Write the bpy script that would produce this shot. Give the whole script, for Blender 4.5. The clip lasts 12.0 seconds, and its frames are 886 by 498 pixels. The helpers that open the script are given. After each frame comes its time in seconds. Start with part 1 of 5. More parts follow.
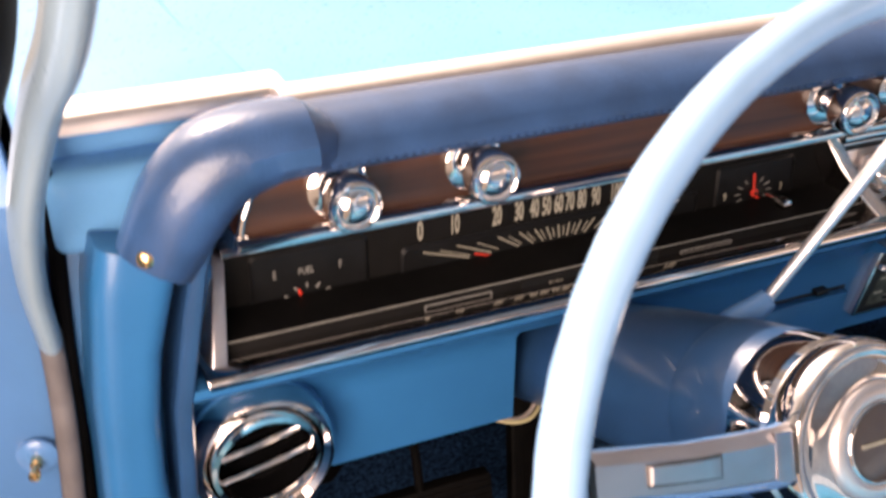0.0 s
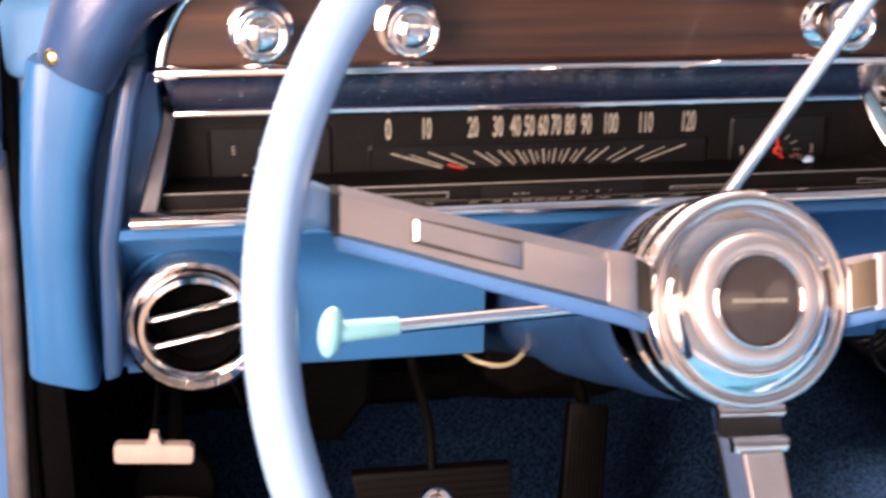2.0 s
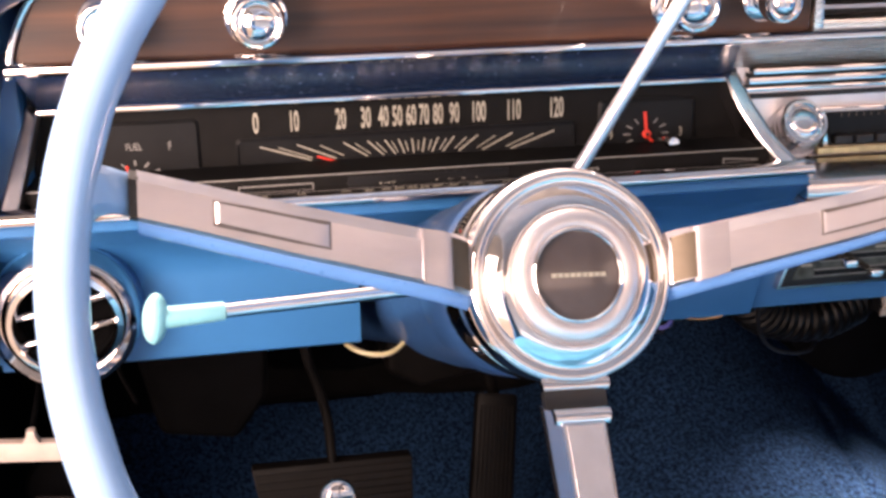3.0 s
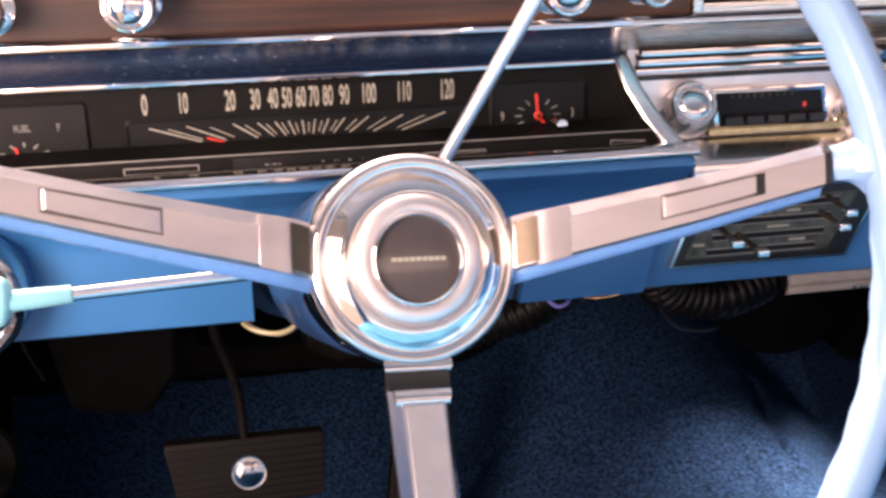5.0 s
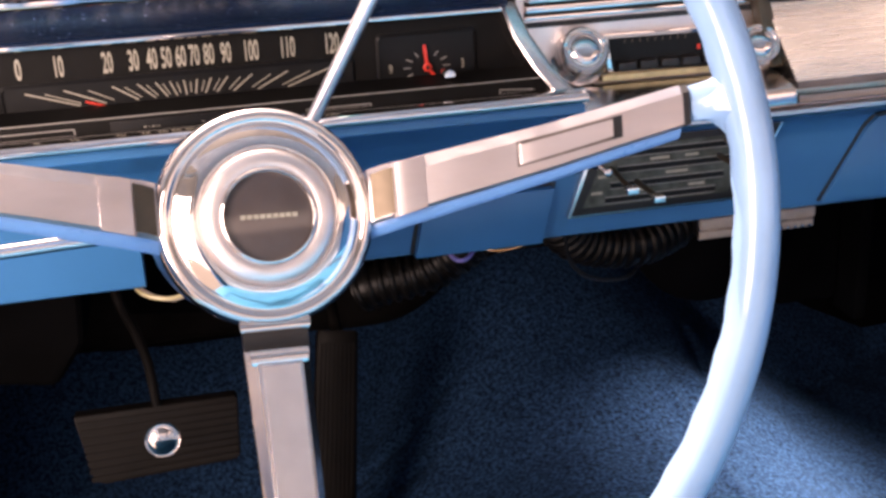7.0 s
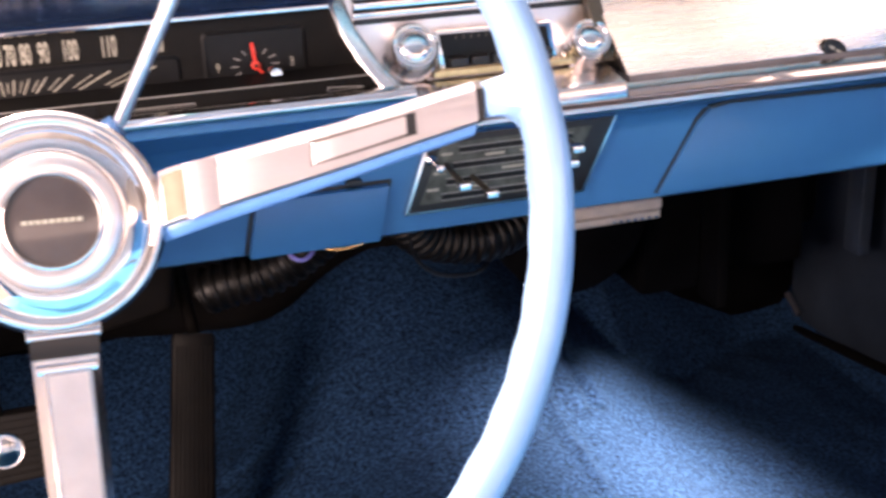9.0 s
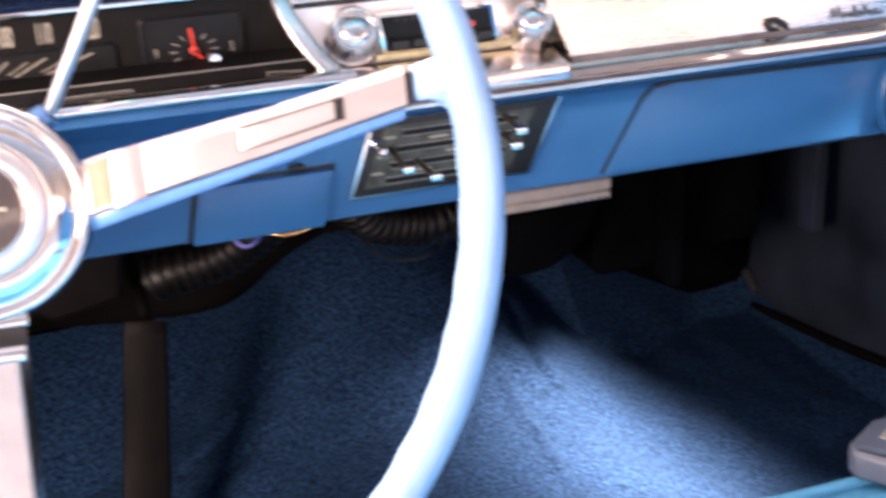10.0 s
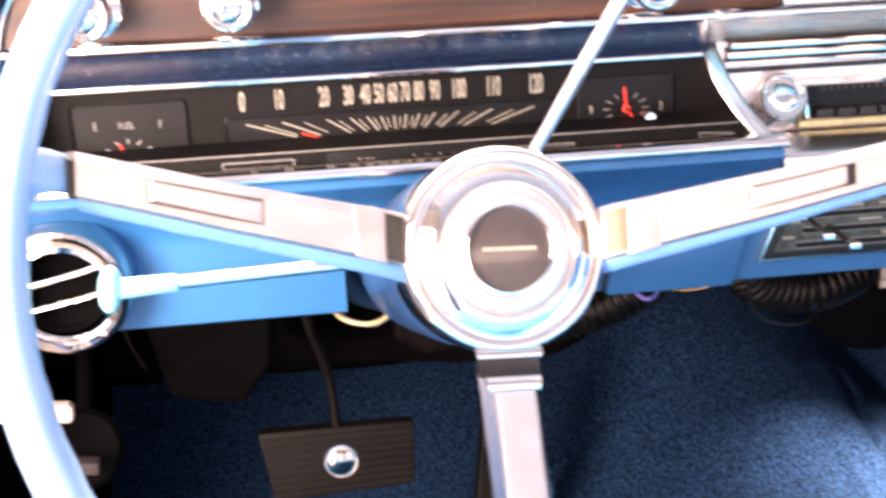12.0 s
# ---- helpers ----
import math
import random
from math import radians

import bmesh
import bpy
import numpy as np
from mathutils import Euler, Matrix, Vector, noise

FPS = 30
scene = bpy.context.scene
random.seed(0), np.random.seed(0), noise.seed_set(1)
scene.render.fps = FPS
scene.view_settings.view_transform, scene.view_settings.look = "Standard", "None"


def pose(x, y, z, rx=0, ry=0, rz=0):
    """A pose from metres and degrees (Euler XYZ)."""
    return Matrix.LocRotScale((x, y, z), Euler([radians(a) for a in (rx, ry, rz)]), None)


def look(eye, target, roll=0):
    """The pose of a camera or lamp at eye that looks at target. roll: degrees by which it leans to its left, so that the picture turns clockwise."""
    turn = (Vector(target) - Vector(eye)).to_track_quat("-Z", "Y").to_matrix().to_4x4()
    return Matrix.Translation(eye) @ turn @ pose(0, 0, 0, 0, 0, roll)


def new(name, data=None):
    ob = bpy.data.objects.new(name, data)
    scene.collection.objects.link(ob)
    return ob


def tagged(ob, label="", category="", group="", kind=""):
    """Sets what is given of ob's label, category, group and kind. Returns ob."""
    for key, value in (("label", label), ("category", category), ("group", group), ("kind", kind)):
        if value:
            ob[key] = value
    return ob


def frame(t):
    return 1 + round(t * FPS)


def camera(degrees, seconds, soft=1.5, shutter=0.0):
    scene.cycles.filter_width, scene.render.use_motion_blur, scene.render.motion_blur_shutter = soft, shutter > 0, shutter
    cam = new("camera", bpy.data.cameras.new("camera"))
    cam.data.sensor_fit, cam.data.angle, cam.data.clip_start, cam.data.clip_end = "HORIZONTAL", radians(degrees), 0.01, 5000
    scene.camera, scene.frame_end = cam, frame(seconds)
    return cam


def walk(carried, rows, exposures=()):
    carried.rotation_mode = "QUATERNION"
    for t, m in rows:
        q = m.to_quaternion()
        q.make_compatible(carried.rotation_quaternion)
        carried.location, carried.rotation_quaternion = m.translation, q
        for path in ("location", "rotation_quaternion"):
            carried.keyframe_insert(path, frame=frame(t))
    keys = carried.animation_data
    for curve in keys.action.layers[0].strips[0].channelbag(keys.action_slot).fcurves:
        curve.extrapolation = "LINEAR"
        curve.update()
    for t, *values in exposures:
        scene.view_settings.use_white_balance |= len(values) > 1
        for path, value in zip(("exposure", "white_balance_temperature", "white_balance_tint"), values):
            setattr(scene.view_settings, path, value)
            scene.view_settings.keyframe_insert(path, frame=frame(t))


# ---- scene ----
cam = camera(41.0, 12.0, soft=3.0, shutter=0.5)
PATH = [
    (0, (-0.366, -0.614, 0.937), (0.37, 1.012, 0.035), -0.1),
    (0.5, (-0.313, -0.675, 0.873), (0.246, 1.056, 0.043), 1.2),
    (1, (-0.274, -0.707, 0.828), (0.181, 1.079, 0.052), 2.0),
    (1.5, (-0.239, -0.705, 0.774), (0.128, 1.134, 0.078), 1.4),
    (2, (-0.187, -0.723, 0.765), (0.122, 1.158, 0.159), 0.3),
    (2.5, (-0.14, -0.74, 0.759), (0.187, 1.15, 0.191), -1.4),
    (3, (-0.12, -0.746, 0.757), (0.221, 1.132, 0.16), -1.1),
    (5, (-0.054, -0.766, 0.764), (0.293, 1.096, 0.122), -1.0),
    (5.5, (-0.032, -0.765, 0.76), (0.354, 1.086, 0.109), -0.5),
    (6, (-0.026, -0.767, 0.758), (0.362, 1.077, 0.086), -1.5),
    (6.5, (-0.011, -0.768, 0.757), (0.356, 1.071, 0.06), -2.7),
    (8.5, (0.032, -0.773, 0.753), (0.5, 1.036, 0.041), -2.3),
    (9, (0.055, -0.777, 0.753), (0.572, 1.017, 0.035), -2.5),
    (9.5, (0.079, -0.78, 0.745), (0.673, 0.981, 0.005), -2.6),
    (9.8, (0.082, -0.776, 0.744), (0.689, 0.975, -0.008), -2.6),
    (10, (0.074, -0.781, 0.753), (0.629, 0.988, 0.004), -2.9),
    (10.5, (0.036, -0.777, 0.756), (0.474, 1.043, 0.05), -3.1),
    (11, (0.009, -0.777, 0.756), (0.358, 1.069, 0.069), -2.5),
    (11.5, (-0.017, -0.777, 0.76), (0.251, 1.084, 0.077), -2.0),
    (12, (-0.059, -0.779, 0.765), (0.146, 1.104, 0.123), -2.4),
]
EXPOSURES = [(0.0, 0.50, 8300, 26), (0.5, 0.24, 8400, 29), (1.0, 0.42, 8450, 34), (1.5, 0.70, 8500, 36), (3.0, 1.20, 8300, 34), (5.2, 1.16, 8250, 36), (6.5, 0.95, 8150, 34), (8.5, 1.54, 8000, 33), (9.5, 1.79, 7850, 33), (10.5, 1.9, 8000, 33), (12.0, 2.2, 8200, 34)]
walk(cam, [(t, look(eye, target, roll)) for t, eye, target, roll in PATH], EXPOSURES)

# ---- light ----
SUN_ELEV, SUN_TURN = 48.0, -14.0   # degrees; turn counted clockwise from straight ahead
world = bpy.data.worlds.new("sky")
scene.world = world
world.use_nodes = True
wn = world.node_tree.nodes
sky = wn.new("ShaderNodeTexSky")
sky.sky_type, sky.sun_disc = "NISHITA", False
sky.sun_elevation, sky.sun_rotation = radians(SUN_ELEV), radians(SUN_TURN)
sky.air_density, sky.dust_density, sky.ozone_density = 0.3, 5.0, 0.0
# broken white cloud over the blue
wl = world.node_tree.links
sky_way, cloud, cover = wn.new("ShaderNodeTexCoord"), wn.new("ShaderNodeTexNoise"), wn.new("ShaderNodeValToRGB")
cloud.inputs["Scale"].default_value, cloud.inputs["Detail"].default_value = 3.4, 5.0
cover.color_ramp.elements[0].position, cover.color_ramp.elements[1].position = 0.42, 0.54
grey, white, mix = wn.new("ShaderNodeRGBToBW"), wn.new("ShaderNodeMixRGB"), wn.new("ShaderNodeMixRGB")
white.blend_type, white.inputs[0].default_value = "MULTIPLY", 1.0
white.inputs[2].default_value = (1.75, 1.66, 1.56, 1)
wl.new(sky_way.outputs["Generated"], cloud.inputs["Vector"])
wl.new(cloud.outputs["Fac"], cover.inputs["Fac"])
haze = wn.new("ShaderNodeHueSaturation")
haze.inputs["Saturation"].default_value = 0.1
wl.new(sky.outputs[0], haze.inputs["Color"])
wl.new(sky.outputs[0], grey.inputs[0])
wl.new(grey.outputs[0], white.inputs[1])
wl.new(cover.outputs[0], mix.inputs[0])
wl.new(haze.outputs[0], mix.inputs[1])
wl.new(white.outputs[0], mix.inputs[2])
wl.new(mix.outputs[0], wn["Background"].inputs[0])
wn["Background"].inputs[1].default_value = 0.13
sun_data = bpy.data.lights.new("sun", "SUN")
sun_data.energy, sun_data.angle, sun_data.color = 5.0, radians(0.6), (1.0, 0.95, 0.89)
sun = new("sun", sun_data)
se, sr = radians(SUN_ELEV), radians(SUN_TURN)
sun_way = Vector((math.sin(sr) * math.cos(se), math.cos(sr) * math.cos(se), math.sin(se)))
sun.matrix_world = look(sun_way * 5, (0, 0, 0))
# area lamp added at the open driver's door, besides the sky itself
door_data = bpy.data.lights.new("door_light", "AREA")
door_data.shape, door_data.size, door_data.size_y, door_data.energy, door_data.color = "RECTANGLE", 0.54, 0.54, 4.8, (1.0, 0.95, 0.91)
door_light = new("door_light", door_data)
door_data.spread = radians(130)
door_light.matrix_world = look((-0.66, -0.62, 0.74), (-0.22, -0.10, 0.58))

# narrow lamp added by the passenger window to brighten the carpet patch
side_data = bpy.data.lights.new("floor_patch_lamp", "AREA")
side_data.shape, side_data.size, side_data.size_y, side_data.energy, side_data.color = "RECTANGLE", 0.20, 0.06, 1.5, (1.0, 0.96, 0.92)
side_light = new("floor_patch_lamp", side_data)
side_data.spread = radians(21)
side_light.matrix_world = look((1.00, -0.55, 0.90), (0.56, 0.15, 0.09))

# ---- materials ----
def material(name, color, rough=0.5, metal=0.0, coat=0.0, spec=0.5, vary=0.08, scale=40.0, bump=0.0, bump_scale=300.0, rough_vary=0.08, stretch=(1, 1, 1), color2=None, band=None):
    m = bpy.data.materials.new(name)
    m.use_nodes = True
    nt = m.node_tree
    n, l = nt.nodes, nt.links
    b = n["Principled BSDF"]
    b.inputs["Metallic"].default_value = metal
    b.inputs["Coat Weight"].default_value = coat
    b.inputs["Coat Roughness"].default_value = 0.06
    b.inputs["Specular IOR Level"].default_value = spec
    tc = n.new("ShaderNodeTexCoord")
    mp = n.new("ShaderNodeMapping")
    mp.inputs["Scale"].default_value = stretch
    l.new(tc.outputs["Object"], mp.inputs["Vector"])
    big, fine = n.new("ShaderNodeTexNoise"), n.new("ShaderNodeTexNoise")
    big.inputs["Scale"].default_value, fine.inputs["Scale"].default_value = scale, bump_scale
    big.inputs["Detail"].default_value = 5.0
    for t in (big, fine):
        l.new(mp.outputs[0], t.inputs["Vector"])
    ramp = n.new("ShaderNodeValToRGB")
    c2 = color2 or tuple(min(1.0, c * (1 + 2 * vary)) for c in color)
    c1 = tuple(c * (1 - 2 * vary) for c in color) if not color2 else color
    ramp.color_ramp.elements[0].position, ramp.color_ramp.elements[1].position = band or (0.3, 0.7)
    ramp.color_ramp.elements[0].color, ramp.color_ramp.elements[1].color = (*c1, 1), (*c2, 1)
    l.new(big.outputs["Fac"], ramp.inputs["Fac"])
    l.new(ramp.outputs[0], b.inputs["Base Color"])
    mr = n.new("ShaderNodeMapRange")
    mr.inputs["To Min"].default_value = max(0.02, rough - rough_vary)
    mr.inputs["To Max"].default_value = min(1.0, rough + rough_vary)
    l.new(fine.outputs["Fac"], mr.inputs["Value"])
    l.new(mr.outputs[0], b.inputs["Roughness"])
    if bump:
        bp = n.new("ShaderNodeBump")
        bp.inputs["Strength"].default_value, bp.inputs["Distance"].default_value = bump, 0.001
        l.new(fine.outputs["Fac"], bp.inputs["Height"])
        l.new(bp.outputs[0], b.inputs["Normal"])
    return m


PAINT = material("blue_paint", (0.012, 0.136, 0.325), 0.37, spec=0.4, coat=0.14, vary=0.05, scale=9, bump=0.05, bump_scale=900)
JAMB = material("light_blue_paint", (0.09, 0.25, 0.52), 0.3, coat=0.4, vary=0.06, scale=12)
# paler than the dash blue: sunlight on top and cowl is put into the colour
COWL = material("sunlit_blue_paint", (0.11, 0.35, 0.64), 0.3, spec=0.15, coat=0.0, vary=0.05, scale=8)
PILLARBLUE = material("pillar_blue_paint", (0.072, 0.205, 0.43), 0.35, coat=0.3, vary=0.06, scale=12)
WHEELBLUE = material("wheel_blue_plastic", (0.245, 0.43, 0.66), 0.22, coat=0.35, vary=0.04, scale=25, bump=0.04, bump_scale=500)
# blue darkened for the steering column, whose shade is put into the colour
SHADEDBLUE = material("shaded_blue_paint", (0.014, 0.062, 0.155), 0.35, coat=0.2, vary=0.05, scale=20)
PAD = material("navy_vinyl_pad", (0.020, 0.064, 0.160), 0.34, coat=0.30, vary=0.12, scale=30, bump=0.3, bump_scale=700)
BAND = material("navy_satin_band", (0.015, 0.048, 0.122), 0.24, coat=0.0, spec=0.6, vary=0.1, scale=20)
CHROME = material("chrome", (0.74, 0.70, 0.69), 0.06, metal=1.0, vary=0.03, scale=30, rough_vary=0.03, bump_scale=120)
POLISHED = material("satin_chrome", (0.80, 0.74, 0.72), 0.22, metal=1.0, vary=0.03, scale=60, rough_vary=0.05)
BRUSHED = material("brushed_steel", (0.57, 0.535, 0.545), 0.34, metal=1.0, vary=0.05, scale=60, rough_vary=0.1, bump=0.08, bump_scale=400, stretch=(0.1, 1, 1))
SATIN = material("satin_aluminium", (0.80, 0.76, 0.70), 0.28, metal=1.0, vary=0.06, scale=40, rough_vary=0.1, bump=0.06, bump_scale=600, stretch=(0.05, 1, 1))
BLACK = material("black_plastic", (0.008, 0.008, 0.009), 0.45, vary=0.2, scale=60, bump=0.1, bump_scale=800)
FACE = material("gauge_black", (0.0058, 0.0055, 0.0054), 0.6, spec=0.12, coat=0.0, vary=0.1, scale=60, bump=0.05, bump_scale=1500)
DIALBLACK = material("dial_black", (0.006, 0.0062, 0.0068), 0.45, spec=0.2, coat=0.0, vary=0.1, scale=60)
CREAM = material("cream_print", (0.34, 0.32, 0.26), 0.5, vary=0.08, scale=300)
GREYPRINT = material("grey_print", (0.24, 0.235, 0.22), 0.5, vary=0.08, scale=300)
RED = material("red_paint", (0.75, 0.05, 0.03), 0.4, vary=0.05, scale=200)
BADGE = material("badge_brown", (0.055, 0.045, 0.045), 0.2, coat=0.6, vary=0.06, scale=80)
RUBBER = material("brown_black_rubber", (0.0030, 0.0023, 0.0020), 0.6, spec=0.14, vary=0.25, scale=50, bump=0.2, bump_scale=500)
# black lowered further: the shade under the dashboard is put into the colour
DARK = material("shaded_black", (0.0017, 0.0017, 0.0020), 0.85, spec=0.05, vary=0.35, scale=14, bump=0.3, bump_scale=120)
KICK = material("kick_panel_black", (0.026, 0.036, 0.051), 0.36, vary=0.3, scale=8, bump=0.15, bump_scale=260)
GREYRUBBER = material("grey_rubber", (0.13, 0.118, 0.122), 0.6, vary=0.15, scale=40, bump=0.2, bump_scale=300)
PILLAR = material("pillar_grey_paint", (0.21, 0.30, 0.37), 0.28, coat=0.25, rough_vary=0.015, vary=0.02, scale=15)
BRONZE = material("dark_bronze_recess", (0.10, 0.078, 0.056), 0.45, metal=0.7, vary=0.04, scale=120)
DARKSTEEL = material("shadowed_steel", (0.20, 0.18, 0.17), 0.4, metal=1.0, vary=0.1, scale=120)
PALESATIN = material("pale_satin_metal", (0.86, 0.79, 0.77), 0.4, metal=1.0, vary=0.03, scale=60)
PALECHROME = material("cloudy_chrome", (0.86, 0.88, 0.92), 0.42, metal=1.0, vary=0.03, scale=60)
GOLD = material("dull_gold", (0.62, 0.52, 0.30), 0.35, metal=1.0, vary=0.1, scale=90)
BUCKLETOP = material("blue_grey_buckle_lid", (0.060, 0.080, 0.120), 0.35, vary=0.06, scale=60)
MAT = material("brown_black_felt", (0.0052, 0.0045, 0.0043), 0.9, spec=0.10, vary=0.3, scale=18, bump=0.4, bump_scale=260)
BRASS = material("brass", (0.75, 0.50, 0.25), 0.2, metal=1.0, vary=0.1, scale=90)
TEAL = material("teal_plastic", (0.20, 0.55, 0.58), 0.3, coat=0.2, vary=0.05, scale=60)
IVORY = material("cream_plastic", (0.46, 0.42, 0.38), 0.3, vary=0.06, scale=80)
PINK = material("worn_cream_plastic", (0.52, 0.42, 0.36), 0.45, vary=0.06, scale=80)
SEAT = material("blue_seat_vinyl", (0.045, 0.29, 0.50), 0.4, vary=0.06, scale=15, bump=0.25, bump_scale=500)
# backrest vinyl, lightened to brighten reflections in radio and trim
BACKVINYL = material("pale_reflector_vinyl", (0.42, 0.46, 0.50), 0.45, vary=0.05, scale=15, bump=0.25, bump_scale=500)
BUCKLE = material("grey_buckle", (0.085, 0.105, 0.145), 0.4, vary=0.08, scale=60)
HOSE = material("black_hose", (0.0035, 0.0032, 0.003), 0.42, spec=0.22, vary=0.3, scale=80)
WALLPALE = material("pale_wall", (0.56, 0.52, 0.51), 0.9, vary=0.05, scale=1.5, bump=0.2, bump_scale=30)
GROUND = material("dry_ground", (0.20, 0.182, 0.165), 0.9, vary=0.06, scale=9, bump=0.4, bump_scale=60)
# headliner lightened to brighten reflections in spokes and hub
HEADLINER = material("headliner", (0.48, 0.50, 0.54), 0.8, vary=0.05, scale=12, bump=0.1)
BODYBLUE = material("body_blue_paint", (0.090, 0.295, 0.405), 0.15, spec=0.5, coat=1.0, vary=0.03, scale=3)
GREENPLATE = material("heater_plate", (0.062, 0.072, 0.062), 0.40, spec=0.3, vary=0.25, scale=120)
WIRE_Y = material("yellow_wire", (0.42, 0.36, 0.20), 0.4, vary=0.05)
WIRE_B = material("blue_wire", (0.18, 0.18, 0.55), 0.4, vary=0.05)

# wood with long grain along the dashboard
WOOD = material("walnut_print", (0.022, 0.008, 0.0045), 0.42, coat=0.08, scale=70, stretch=(0.06, 1, 1.6), bump_scale=260, bump=0.08, color2=(0.090, 0.031, 0.012), band=(0.32, 0.72))

# carpet: tufted, navy
CARPET = material("navy_carpet", (0.0020, 0.0088, 0.0240), 0.95, scale=260, bump=1.0, bump_scale=420, color2=(0.015, 0.053, 0.119), band=(0.37, 0.67), spec=0.1)

# ---- helpers for building ----
ORIGIN = {}


def thing(name, base, label, category, group="", kind=""):
    ob = new(name)
    ob.empty_display_size = 0.05
    ob.location = base
    ORIGIN[ob.name] = Vector(base)
    return tagged(ob, label, category, group, kind)


def finish(bm, smooth=True, angle=35):
    bmesh.ops.remove_doubles(bm, verts=bm.verts, dist=1e-6)
    bmesh.ops.recalc_face_normals(bm, faces=bm.faces)
    for f in bm.faces:
        f.smooth = smooth
    for e in bm.edges:
        if len(e.link_faces) == 2 and e.calc_face_angle(0) > radians(angle):
            e.smooth = False


def part(name, bm, mat, parent, label="", smooth=True, angle=35):
    """Links a bmesh, modelled in world space, as one mesh under a thing or part."""
    finish(bm, smooth, angle)
    root = ORIGIN[parent.name]
    bmesh.ops.translate(bm, verts=bm.verts, vec=-root)
    me = bpy.data.meshes.new(name)
    bm.to_mesh(me)
    bm.free()
    me.materials.append(mat)
    ob = new(name, me)
    ob.parent = parent
    ORIGIN[ob.name] = root
    if label:
        tagged(ob, label)
    return ob


def solid(name, bm, mat, label, category, group="", kind="", smooth=True, angle=35):
    """A thing of one mesh, modelled in world space; its origin goes to its base."""
    finish(bm, smooth, angle)
    vs = [v.co for v in bm.verts]
    base = Vector([(min(v[i] for v in vs) + max(v[i] for v in vs)) / 2 for i in range(2)] + [min(v[2] for v in vs)])
    bmesh.ops.translate(bm, verts=bm.verts, vec=-base)
    me = bpy.data.meshes.new(name)
    bm.to_mesh(me)
    bm.free()
    me.materials.append(mat)
    ob = new(name, me)
    ob.location = base
    ORIGIN[ob.name] = base
    return tagged(ob, label, category, group, kind)


def bevel(bm, width, segments=2, angle=40):
    es = [e for e in bm.edges if len(e.link_faces) == 2 and e.calc_face_angle(0) > radians(angle)]
    if es and width > 0:
        bmesh.ops.bevel(bm, geom=es, offset=width, segments=segments, profile=0.6, affect="EDGES", clamp_overlap=True)


def prism(poly, d0, d1, axis="y", width=0.0, segments=2):
    """Extrudes a 2D outline along an axis. y: outline in (x, z); x: in (y, z); z: in (x, y)."""
    bm = bmesh.new()
    put = {"y": lambda p, d: (p[0], d, p[1]), "x": lambda p, d: (d, p[0], p[1]), "z": lambda p, d: (p[0], p[1], d)}[axis]
    a = [bm.verts.new(put(p, d0)) for p in poly]
    b = [bm.verts.new(put(p, d1)) for p in poly]
    bm.faces.new(a)
    bm.faces.new(b[::-1])
    for i in range(len(poly)):
        j = (i + 1) % len(poly)
        bm.faces.new((a[i], b[i], b[j], a[j]))
    bmesh.ops.recalc_face_normals(bm, faces=bm.faces)
    bevel(bm, width, segments)
    return bm


def box(x0, x1, y0, y1, z0, z1, width=0.0, segments=2):
    return prism([(x0, z0), (x1, z0), (x1, z1), (x0, z1)], y0, y1, "y", width, segments)


def frame_at(centre, normal, up=(0, 0, 1)):
    z = Vector(normal).normalized()
    x = Vector(up).cross(z).normalized()
    y = z.cross(x)
    return Matrix.Translation(centre) @ Matrix((x, y, z)).transposed().to_4x4()


def lathe(profile, m, segments=40, close=True):
    """Turns (radius, height) pairs round the local z axis of m."""
    bm = bmesh.new()
    rings = []
    for r, h in profile:
        if r < 1e-6:
            rings.append([bm.verts.new(m @ Vector((0, 0, h)))])
        else:
            rings.append([bm.verts.new(m @ Vector((r * math.cos(2 * math.pi * k / segments), r * math.sin(2 * math.pi * k / segments), h))) for k in range(segments)])
    for a, b in zip(rings, rings[1:]):
        for k in range(segments):
            j = (k + 1) % segments
            if len(a) == 1 and len(b) == 1:
                continue
            if len(a) == 1:
                bm.faces.new((a[0], b[k], b[j]))
            elif len(b) == 1:
                bm.faces.new((a[k], b[0], a[j]))
            else:
                bm.faces.new((a[k], b[k], b[j], a[j]))
    if close:
        for ring in (rings[0], rings[-1]):
            if len(ring) > 2:
                bm.faces.new(ring)
    return bm


def smooth_path(points, steps=8):
    """Catmull-Rom through the points."""
    p = [Vector(q) for q in points]
    p = [2 * p[0] - p[1]] + p + [2 * p[-1] - p[-2]]
    out = []
    for i in range(1, len(p) - 2):
        for k in range(steps):
            t = k / steps
            a, b, c, d = p[i - 1:i + 3]
            out.append(0.5 * (2 * b + (c - a) * t + (2 * a - 5 * b + 4 * c - d) * t * t + (3 * b - a - 3 * c + d) * t ** 3))
    return out + [p[-2]]


def tube(points, radius, segments=12, radii=None, caps=True, up=(0, 0, 1), flat=1.0):
    """Sweeps a round or flattened section along points."""
    bm = bmesh.new()
    rings = []
    n = len(points)
    pts = [Vector(p) for p in points]
    for i, p in enumerate(pts):
        way = (pts[min(i + 1, n - 1)] - pts[max(i - 1, 0)]).normalized()
        side = way.cross(Vector(up))
        side = side.normalized() if side.length > 1e-4 else way.orthogonal().normalized()
        top = side.cross(way)
        r = float(radii[i]) if radii else radius
        rings.append([bm.verts.new(p + r * math.cos(2 * math.pi * k / segments) * side + flat * r * math.sin(2 * math.pi * k / segments) * top) for k in range(segments)])
    for a, b in zip(rings, rings[1:]):
        for k in range(segments):
            j = (k + 1) % segments
            bm.faces.new((a[k], a[j], b[j], b[k]))
    if caps:
        bm.faces.new(rings[0][::-1])
        bm.faces.new(rings[-1])
    return bm


